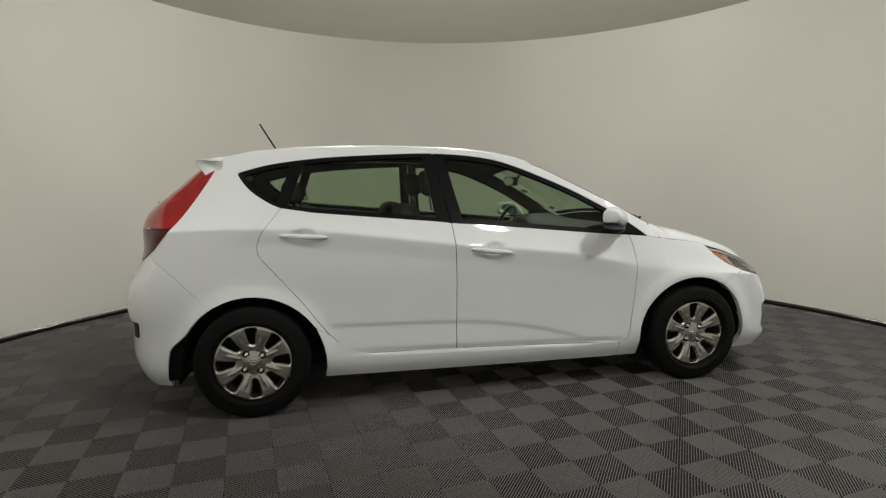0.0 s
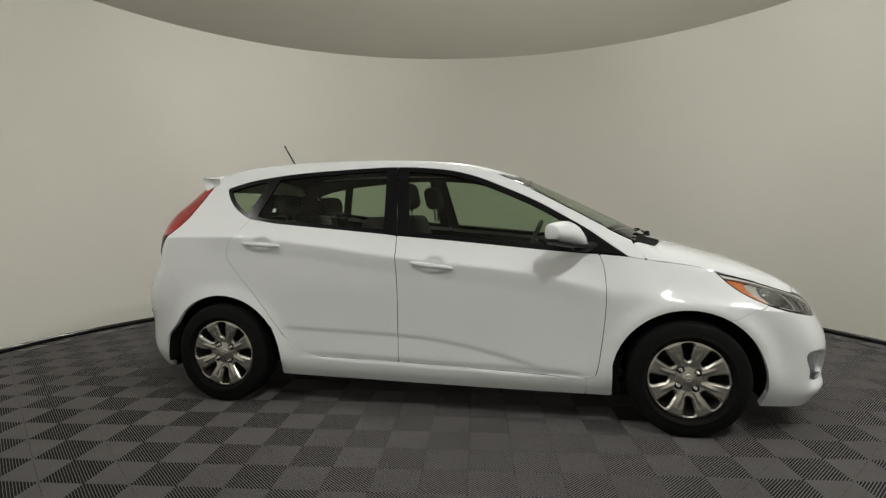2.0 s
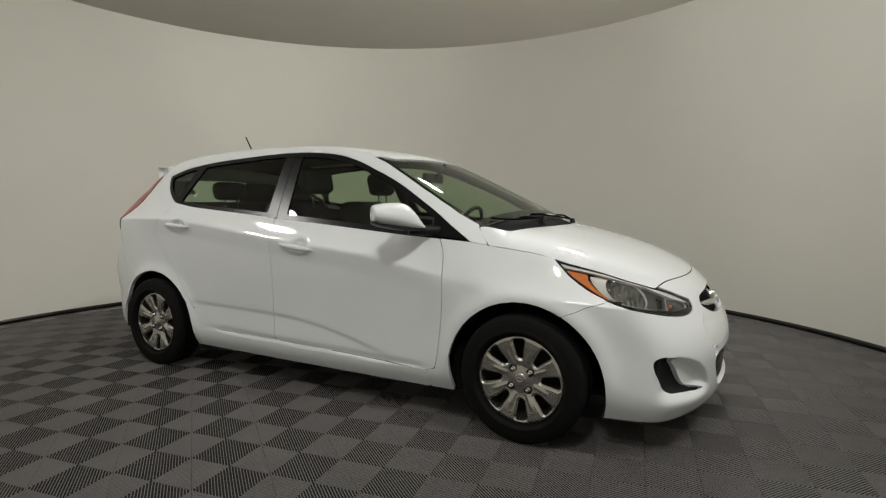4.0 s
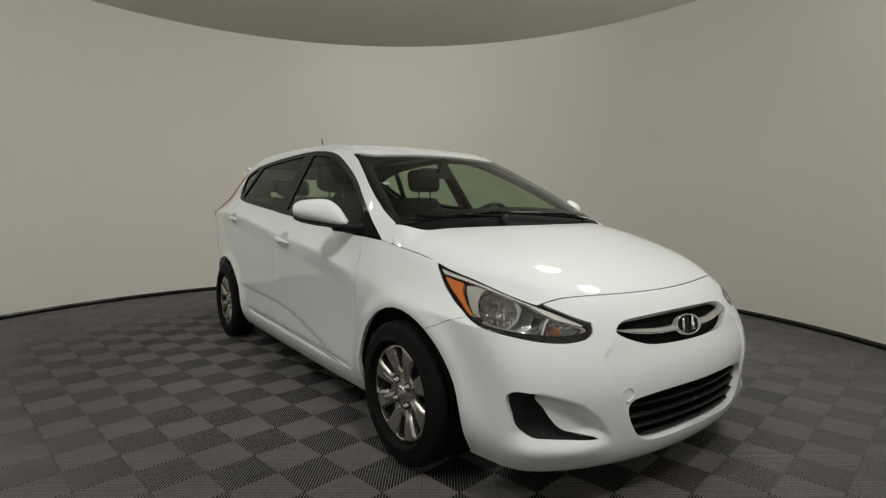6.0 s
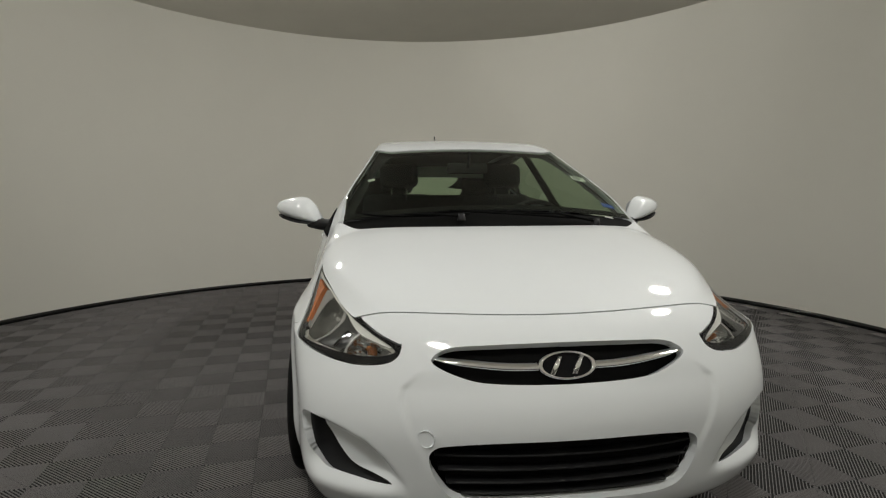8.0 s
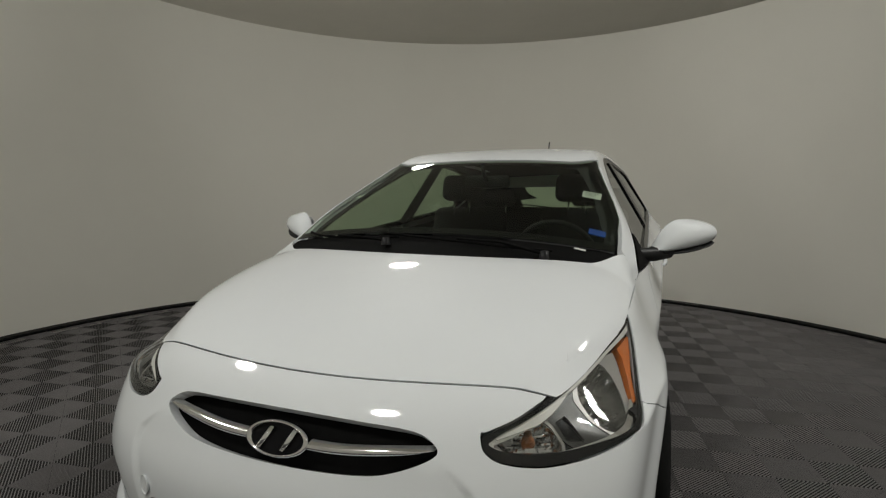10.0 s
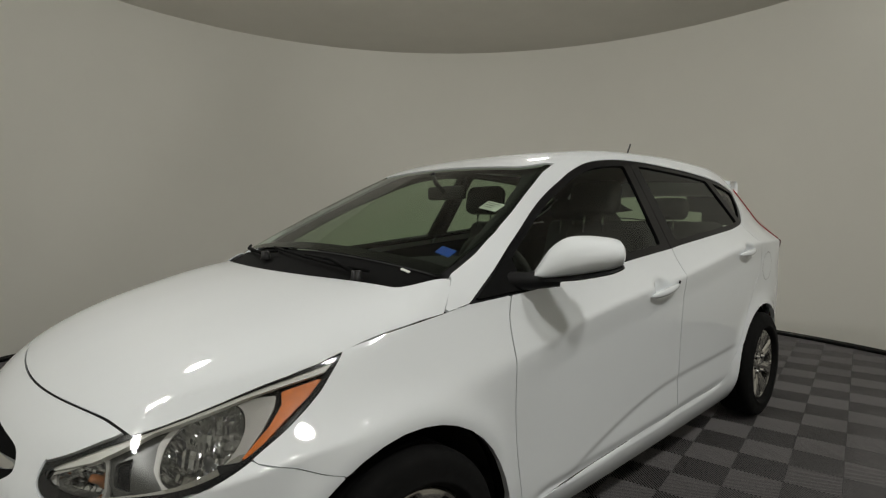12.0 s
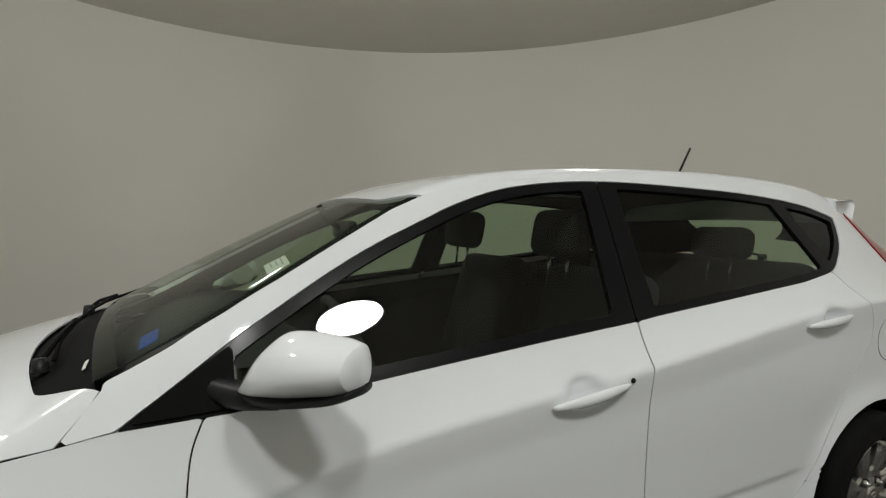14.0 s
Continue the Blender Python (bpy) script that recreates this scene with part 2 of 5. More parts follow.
crease = spline((-2.0, 0.965), (-1.6, 0.979), (-1.0, 0.972), (-0.6, 0.929), (-0.2, 0.877), (0.2, 0.838), (0.59, 0.785), (0.88, 0.719), (1.15, 0.68), (1.6, 0.64), (2.0, 0.62))
belt = spline((-2.0, 1.04), (-1.7, 1.085), (-1.4, 1.10), (-1.13, 1.083), (-0.96, 1.057), (-0.63, 1.028), (-0.22, 0.989), (0.07, 0.967), (0.61, 0.919), (0.86, 0.901), (1.1, 0.872), (1.414, 0.828), (1.6, 0.788), (1.85, 0.709), (2.0, 0.65))
wide = spline((-2.0, 0.715), (-1.85, 0.765), (-1.6, 0.808), (-1.28, 0.826), (-0.9, 0.832), (-0.2, 0.834), (0.5, 0.830), (0.88, 0.823), (1.1, 0.822), (1.3, 0.826), (1.5, 0.822), (1.7, 0.805), (1.9, 0.775), (2.0, 0.75))
belt_w = spline((-2.0, 0.60), (-1.8, 0.65), (-1.4, 0.715), (-1.1, 0.748), (-0.6, 0.760), (-0.2, 0.764), (0.6, 0.772), (0.86, 0.768), (1.0, 0.744), (1.1, 0.737), (1.414, 0.732), (1.6, 0.675), (1.85, 0.555), (2.0, 0.47))
tuck = spline((0.10, 0.10), (0.17, 0.062), (0.21, 0.040), (0.26, 0.024), (0.32, 0.020), (0.42, 0.020), (0.55, 0.012), (0.7, 0.004), (0.85, 0.0), (1.1, -0.002))
hood_c = spline((1.0, 0.975), (1.28, 0.941), (1.42, 0.908), (1.6, 0.858), (1.75, 0.808), (1.88, 0.749), (1.96, 0.70), (2.05, 0.63))
roof_c = spline((-1.8, 1.315), (-1.6, 1.358), (-1.4, 1.397), (-1.1, 1.432), (-0.7, 1.450), (-0.35, 1.448), (0.0, 1.431), (0.3, 1.388), (0.5, 1.345))
nose = spline((0.12, 1.99), (0.16, 2.045), (0.20, 2.072), (0.27, 2.088), (0.35, 2.096), (0.42, 2.10), (0.5, 2.085), (0.6, 2.036), (0.66, 2.00), (0.72, 1.95), (0.78, 1.87), (0.9, 1.68))
tail = spline((0.12, -1.90), (0.2, -1.97), (0.35, -2.02), (0.55, -2.035), (0.66, -2.022), (0.72, -1.99), (0.8, -1.945), (0.95, -1.90), (1.05, -1.845), (1.2, -1.72), (1.3, -1.62), (1.4, -1.50), (1.5, -1.38))
HUB_F, HUB_R, HUB_Z = 1.285, -1.285, 0.290


scoop_line = spline((-0.95, 0.466), (-0.49, 0.456), (0.015, 0.431), (0.29, 0.382), (0.62, 0.292))


def side_w(x, z):
    zc, zb, w, b = crease(x), belt(x), wide(x), belt_w(x)
    low = w - tuck(z)
    # hollow under the crease
    low = low - 0.008 * step(zc - z, 0.0, 0.11) * step(x, -1.55, -1.25) * (1 - step(x, 0.60, 1.0)) * step(z, 0.40, 0.62)
    # long scoop low on the doors
    line = scoop_line(x)
    fade = step(x, -1.0, -0.8) * (1 - step(x, 0.42, 0.66))
    d = z - line
    low = low - 0.0075 * fade * np.exp(-np.maximum(-d, 0) / 0.09) * step(-d, -0.006, 0.020) * step(z, 0.22, 0.30)
    # turned-in lower edge of the doors
    zd = 0.279 - 0.0215 * x
    low = low - 0.008 * (1 - step(z - zd, 0.006, 0.040)) * step(z - zd, -0.004, 0.002) * step(x, -0.85, -0.6) * (1 - step(x, 0.70, 0.82))
    t = np.clip((z - zc) / np.maximum(zb - zc, 0.03), -3, 1)
    mid = w + (b - w) * (1.25 * t - 0.25 * t * np.maximum(t, 0))
    up = b - 0.59 * (z - zb) - 0.04 * (z - zb) ** 2
    # the crease is crisp along the doors and dies out on the wing
    soft = 0.0006 + 0.018 * step(x, 0.75, 1.05) * (1 - step(x, 1.30, 1.50))
    y = np.where(z < zb, smin(low, mid, soft), up)
    # hollows behind the door handles
    for hx, hz in ((0.005, 0.846), (-1.012, 0.947)):
        y = y - 0.024 * np.exp(-(((x - hx) / 0.055) ** 2 + ((z - hz) / 0.030) ** 2) ** 2)
    # tail lamps swell out of the corners
    y = y + 0.044 * np.exp(-(((x + 1.77) / 0.12) ** 2) - ((z - 1.04) / 0.14) ** 2)
    # lips round the wheel arches
    for hx in (HUB_F, HUB_R):
        r = np.hypot(x - hx, z - 0.272)
        y = y + 0.020 * np.exp(-(((r - (0.375 if hx > 0 else 0.35)) / 0.055) ** 2)) * step(z, 0.16, 0.36)
    return y


def top_z(x, y):
    ya = np.abs(y)
    hood = hood_c(x + 0.05 * ya**2) - 0.045 * ya**2 - 0.62 * ya**8
    s = 1.285 - 0.32 * ya**2 - x
    ws = 0.925 + 0.487 * s + 0.035 * np.clip(s, 0, 0.95) * (0.95 - np.clip(s, 0, 0.95))
    roof = roof_c(x) - 0.06 * ya**2
    return smax(hood, smin(ws, roof, 0.03), 0.004)


def nose_x(y, z):
    ya = np.abs(y)
    x = nose(z) - 0.27 * ya**2 - 0.22 * ya**4
    # a fold beside the mouth, and a scoop from there to the fog lamp's place
    high = np.interp(ya, [0.43, 0.467, 0.509, 0.565, 0.622, 0.68, 0.76], [0.255, 0.300, 0.350, 0.396, 0.420, 0.437, 0.44])
    scoop = step(high - z, -0.004, 0.018) * step(z - 0.26, -0.02, 0.05) * step(ya, 0.43, 0.53) * (1 - step(ya, 0.685, 0.765))
    x = x - 0.036 * scoop
    fold = np.interp(z, [0.30, 0.382, 0.434, 0.477, 0.512, 0.54, 0.577, 0.607], [0.385, 0.418, 0.443, 0.460, 0.468, 0.461, 0.417, 0.375])
    x = x - 0.008 * step(fold - ya, -0.006, 0.016) * step(z, 0.29, 0.40) * (1 - step(z, 0.53, 0.60)) * (0.35 + 0.65 * step(ya, 0.05, 0.4))
    return x + 0.012 * np.exp(-(((z - 0.235) / 0.035) ** 2)) * step(ya, 0.40, 0.6)


def tail_x(y, z):
    ya = np.abs(y)
    lamp = 0.055 * np.exp(-(((ya - 0.56) / 0.16) ** 2)) * np.exp(-(((z - 1.05) / 0.125) ** 2))
    # the lower bumper is set in below a crease
    return tail(z) + 0.24 * ya**2 + 0.10 * ya**4 - lamp + 0.014 * step(0.512 - z, -0.004, 0.020) * (1 - step(0.512 - z, 0.06, 0.20))


def body(x, y, z):
    """Below nought inside the car."""
    ya = np.abs(y)
    g = smax(ya - side_w(x, z), z - top_z(x, y), 0.022)
    g = smax(g, x - nose_x(y, z), 0.055)
    return smax(g, tail_x(y, z) - x, 0.06)


def root(f, lo, hi, shape):
    a, b = np.full(shape, lo, float), np.full(shape, hi, float)
    for _ in range(34):
        m = 0.5 * (a + b)
        inside = f(m) < 0
        a, b = np.where(inside, m, a), np.where(inside, b, m)
    return 0.5 * (a + b)


def on_side(u, v):
    y = root(lambda q: body(u, q, v), 0.0, 1.1, u.shape)
    return np.stack([u, y, v], -1)


def on_top(u, v):
    z = root(lambda q: body(u, v, q), 0.2, 1.7, u.shape)
    return np.stack([u, v, z], -1)


def on_nose(u, v):
    c, s = np.cos(u), np.sin(u)
    r = root(lambda q: body(1.2 + q * c, q * s, v), 0.0, 1.3, u.shape)
    return np.stack([1.2 + r * c, r * s, v], -1)


def on_tail(u, v):
    c, s = np.cos(u), np.sin(u)
    r = root(lambda q: body(-1.2 - q * c, q * s, v), 0.0, 1.3, u.shape)
    return np.stack([-1.2 - r * c, r * s, v], -1)


def front_uv(y, z):
    """The angle at which the nose has the half width y at height z."""
    y, z = np.atleast_1d(np.asarray(y, float)), np.atleast_1d(np.asarray(z, float))
    x = root(lambda q: body(q, y, z), 1.0, 2.3, y.shape)
    return np.stack([np.arctan2(y, x - 1.2), z], -1)


def side_uv(x, z):
    p = on_side(np.atleast_1d(np.asarray(x, float)), np.atleast_1d(np.asarray(z, float)))
    return np.stack([np.arctan2(p[..., 1], p[..., 0] - 1.2), p[..., 2]], -1)


# ---- panels cut from that form ----
def curve(pts, n=6):
    """Points along a smooth line through pts."""
    p = np.array(pts, float)
    if len(p) < 3:
        return p
    e = np.vstack([2 * p[0] - p[1], p, 2 * p[-1] - p[-2]])
    out = []
    for i in range(1, len(e) - 2):
        a, b, c, d = e[i - 1:i + 3]
        for t in np.linspace(0, 1, n, endpoint=False):
            out.append(0.5 * (2 * b + (c - a) * t + (2 * a - 5 * b + 4 * c - d) * t**2 + (3 * b - a - 3 * c + d) * t**3))
    out.append(p[-1])
    return np.array(out)


def loop(*lines, n=6):
    return np.vstack([curve(l, n) for l in lines])


def closed(pts, n=6):
    p = np.array(pts, float)
    q = np.vstack([p[-2:], p, p[:3]])
    out = []
    for i in range(2, len(p) + 2):
        a, b, c, d = q[i - 1], q[i], q[i + 1], q[i + 2]
        for t in np.linspace(0, 1, n, endpoint=False):
            out.append(0.5 * (2 * b + (c - a) * t + (2 * a - 5 * b + 4 * c - d) * t**2 + (3 * b - a - 3 * c + d) * t**3))
    return np.array(out)


def arc(cx, cz, r, a0, a1, n=24):
    a = np.radians(np.linspace(a0, a1, n))
    return np.stack([cx + r * np.cos(a), cz + r * np.sin(a)], -1)


def dist(poly, u, v):
    """Signed distance to a closed outline, above nought inside."""
    p = np.stack([u.ravel(), v.ravel()], -1)
    a, b = poly, np.roll(poly, -1, 0)
    best = np.full(len(p), 1e9)
    inside = np.zeros(len(p), bool)
    for (ax, ay), (bx, by) in zip(a, b):
        dx, dy = bx - ax, by - ay
        l2 = dx * dx + dy * dy
        if l2 < 1e-14:
            continue
        t = np.clip(((p[:, 0] - ax) * dx + (p[:, 1] - ay) * dy) / l2, 0, 1)
        best = np.minimum(best, (p[:, 0] - ax - t * dx) ** 2 + (p[:, 1] - ay - t * dy) ** 2)
        if ay != by:
            c = ((ay > p[:, 1]) != (by > p[:, 1])) & (p[:, 0] < (bx - ax) * (p[:, 1] - ay) / (by - ay) + ax)
            inside ^= c
    return np.where(inside, 1, -1).reshape(u.shape) * np.sqrt(best).reshape(u.shape)


def sheet(place, box4, du, dv, keep, sink=0.0):
    """Vertices and faces of the stretch of a surface where keep(u, v) > 0, its edge on the nought line."""
    u0, u1, v0, v1 = box4
    nu, nv = max(2, int(round((u1 - u0) / du)) + 1), max(2, int(round((v1 - v0) / dv)) + 1)
    u, v = np.meshgrid(np.linspace(u0, u1, nu), np.linspace(v0, v1, nv), indexing="ij")
    h = keep(u, v)
    h = np.where(np.abs(h) < 1e-5, 1e-5, h)
    uv, index, cut = [], -np.ones((nu, nv), int), {}
    for i, j in zip(*np.nonzero(h > 0)):
        index[i, j] = len(uv)
        uv.append((u[i, j], v[i, j]))

    def crossing(p, q):
        key = (p, q) if p < q else (q, p)
        if key not in cut:
            a, b = h[key[0]], h[key[1]]
            t = a / (a - b)
            cut[key] = len(uv)
            uv.append((u[key[0]] + (u[key[1]] - u[key[0]]) * t, v[key[0]] + (v[key[1]] - v[key[0]]) * t))
        return cut[key]

    faces = []
    pos = h > 0
    anyp = pos[:-1, :-1] | pos[1:, :-1] | pos[1:, 1:] | pos[:-1, 1:]
    for i, j in zip(*np.nonzero(anyp)):
        c = [(i, j), (i + 1, j), (i + 1, j + 1), (i, j + 1)]
        f = []
        for k in range(4):
            p, q = c[k], c[(k + 1) % 4]
            if pos[p]:
                f.append(index[p])
            if pos[p] != pos[q]:
                f.append(crossing(p, q))
        if len(f) >= 3:
            faces.append(f)
    if not faces:
        return np.zeros((0, 3)), []
    uv = np.array(uv)
    P = place(uv[:, 0], uv[:, 1])
    # face outwards
    mid = np.array([np.clip(P[:, 0].mean(), -1.2, 1.2), 0.0, 0.6])
    tot = 0.0
    for f in faces[:: max(1, len(faces) // 200)]:
        n = np.cross(P[f[1]] - P[f[0]], P[f[2]] - P[f[0]])
        tot += n @ (P[f].mean(0) - mid)
    if tot < 0:
        faces = [f[::-1] for f in faces]
    if sink:
        P = P - normals(P, faces) * sink
    return P, faces


def normals(P, faces):
    N = np.zeros_like(P)
    for k in sorted({len(f) for f in faces}):
        F = np.array([f for f in faces if len(f) == k])
        Q = P[F]
        n = np.zeros((len(F), 3))
        for i in range(1, k - 1):
            n += np.cross(Q[:, i] - Q[:, 0], Q[:, i + 1] - Q[:, 0])
        for i in range(k):
            np.add.at(N, F[:, i], n)
    return N / np.maximum(np.linalg.norm(N, axis=1, keepdims=True), 1e-12)


def panel(name, place, box4, du, dv, keep, material, parent, label="", sink=0.0, deep=0.014, side=1, both=False):
    """A shell with folded edges. side: 1 the car's left, -1 its right; both: the half is mirrored into one whole."""
    P, faces = sheet(place, box4, du, dv, keep, sink)
    if not len(P):
        return None
    if both:
        n = len(P)
        zero = np.abs(P[:, 1]) < 1e-4
        mirror = np.where(zero, np.arange(n), 0)
        extra = np.nonzero(~zero)[0]
        mirror[extra] = n + np.arange(len(extra))
        faces = faces + [[int(mirror[k]) for k in f[::-1]] for f in faces]
        P = np.vstack([P, P[extra] * (1, -1, 1)])
    elif side < 0:
        P = P * (1, -1, 1)
        faces = [f[::-1] for f in faces]
    N = normals(P, faces)
    seen = {}
    for f in faces:
        for k in range(len(f)):
            e = (f[k], f[(k + 1) % len(f)])
            if (e[1], e[0]) in seen:
                seen.pop((e[1], e[0]))
            else:
                seen[e] = 1
    verts = list(P)
    made = {}
    flat = []
    if deep:
        for a, b in seen:
            for k in (a, b):
                if k not in made:
                    made[k] = len(verts)
                    verts.append(P[k])
                    verts.append(P[k] - N[k] * deep)
            faces.append([made[b], made[a], made[a] + 1, made[b] + 1])
    return mesh_ob(name, verts, faces, material, parent, label)


def whole(place_poly, *holes):
    """A keep function: inside an outline and outside the holes."""
    def keep(u, v):
        h = dist(place_poly, u, v)
        for q in holes:
            h = np.minimum(h, -dist(q, u, v))
        return h
    return keep


GAP = 0.0022


def inset(poly, *holes, gap=GAP):
    k = whole(poly, *holes)
    return lambda u, v: k(u, v) - gap


car = new("car")
tagged(car, "white five-door hatchback with silver wheel covers parked on tiles", "car")

# outlines seen from the side, as (x, z)
DLO_TOP = [(-1.352, 1.266), (-1.25, 1.296), (-1.163, 1.316), (-1.0, 1.341), (-0.846, 1.357), (-0.68, 1.368), (-0.52, 1.377), (-0.36, 1.383), (-0.19, 1.381), (-0.03, 1.368), (0.10, 1.346), (0.225, 1.308), (0.32, 1.270), (0.46, 1.211), (0.57, 1.158), (0.69, 1.092), (0.80, 1.028), (0.90, 0.959), (1.003, 0.889)]
DLO_LOW = [(1.003, 0.887), (0.861, 0.901), (0.609, 0.919), (0.074, 0.967), (-0.219, 0.990), (-0.305, 1.000), (-0.628, 1.028), (-0.96, 1.057), (-1.128, 1.083), (-1.211, 1.122), (-1.285, 1.175), (-1.335, 1.235), (-1.352, 1.266)]
DLO = loop(DLO_TOP, DLO_LOW)
SEAM_B = [(-0.222, 0.992), (-0.215, 0.90), (-0.206, 0.70), (-0.206, 0.5), (-0.206, 0.291)]
SEAM_A = [(0.856, 0.903), (0.880, 0.84), (0.890, 0.76), (0.892, 0.70), (0.888, 0.576), (0.868, 0.393), (0.852, 0.300), (0.836, 0.270), (0.79, 0.257)]
SEAM_R = [(-1.128, 1.083), (-1.165, 1.03), (-1.217, 0.962), (-1.243, 0.90), (-1.243, 0.86), (-1.228, 0.826), (-1.117, 0.694), (-1.023, 0.581), (-0.926, 0.449), (-0.860, 0.375), (-0.80, 0.330), (-0.72, 0.303), (-0.63, 0.295)]
LOW_DOOR = [(-0.63, 0.295), (-0.206, 0.291), (0.3, 0.277), (0.79, 0.257)]


def belt_line(x0, x1, n=12):
    x = np.linspace(x0, x1, n)
    return np.stack([x, np.interp(x, [p[0] for p in DLO_LOW[::-1]], [p[1] for p in DLO_LOW[::-1]])], -1)


ARCH_F = arc(HUB_F, 0.270, 0.366, -16, 196)
ARCH_R = arc(HUB_R, 0.262, 0.372, -12, 192)
FRONT_DOOR = np.vstack([belt_line(-0.222, 0.856), curve(SEAM_A), curve(LOW_DOOR[::-1])[:13], curve(SEAM_B)[::-1]])
REAR_DOOR = np.vstack([curve(SEAM_B), np.array([(-0.206, 0.291), (-0.63, 0.295)]), curve(SEAM_R)[::-1], belt_line(-1.128, -0.222)])
SILL = np.vstack([np.array([(-0.93, 0.175), (0.80, 0.165), (0.80, 0.257)]), curve(LOW_DOOR[::-1]), curve(SEAM_R)[::-1][:24], np.array([(-0.90, 0.41)]), ARCH_R[0:6][::-1]])
HL_SIDE = loop([(1.405, 0.820), (1.44, 0.789), (1.485, 0.748), (1.56, 0.70), (1.65, 0.66), (1.73, 0.637), (1.80, 0.620), (1.85, 0.606), (1.885, 0.597), (1.92, 0.592), (1.944, 0.599), (1.946, 0.616), (1.936, 0.636), (1.928, 0.648)], [(1.928, 0.646), (1.90, 0.663), (1.858, 0.687), (1.805, 0.708), (1.71, 0.739), (1.59, 0.776), (1.466, 0.806), (1.405, 0.820)])
SEAM_WING = [(1.47, 0.591), (1.519, 0.609), (1.574, 0.635), (1.638, 0.656)]
FENDER = np.vstack([np.array([(0.80, 0.165), (0.93, 0.165)]), ARCH_F[::-1][3:-8], curve(SEAM_WING), curve([(1.645, 0.662), (1.56, 0.70), (1.485, 0.748), (1.44, 0.789), (1.405, 0.823)]), curve([(1.405, 0.826), (1.3, 0.846), (1.1, 0.872), (1.003, 0.888)]), belt_line(0.86, 1.0)[::-1], curve(SEAM_A), np.array([(0.80, 0.25)])])
TAIL = loop([(-1.455, 1.285), (-1.475, 1.262), (-1.519, 1.186), (-1.572, 1.099), (-1.637, 1.0), (-1.738, 0.882), (-1.867, 0.800)], [(-1.867, 0.800), (-1.90, 0.86), (-1.92, 0.95), (-1.92, 1.01), (-1.87, 1.09), (-1.76, 1.19), (-1.60, 1.275), (-1.455, 1.285)])
SEAM_BUMPER = [(-1.78, 0.857), (-1.66, 0.757), (-1.507, 0.594)]


def edge_y(x):
    """Half width of the line between the roof or windscreen and the body side."""
    return np.interp(x, [-1.7, -1.3, -0.6, 0.1, 0.28, 0.403, 0.559, 0.695, 0.811, 0.914, 1.03, 1.12, 1.25], [0.44, 0.475, 0.505, 0.515, 0.522, 0.545, 0.591, 0.634, 0.664, 0.680, 0.685, 0.69, 0.69])


def side_top(u, v):
    """How far below that line a place of the side lies."""
    ex = np.unique(np.round(u, 4))
    ez = on_top(ex, edge_y(ex))[..., 2]
    return np.interp(u, ex, ez) - v


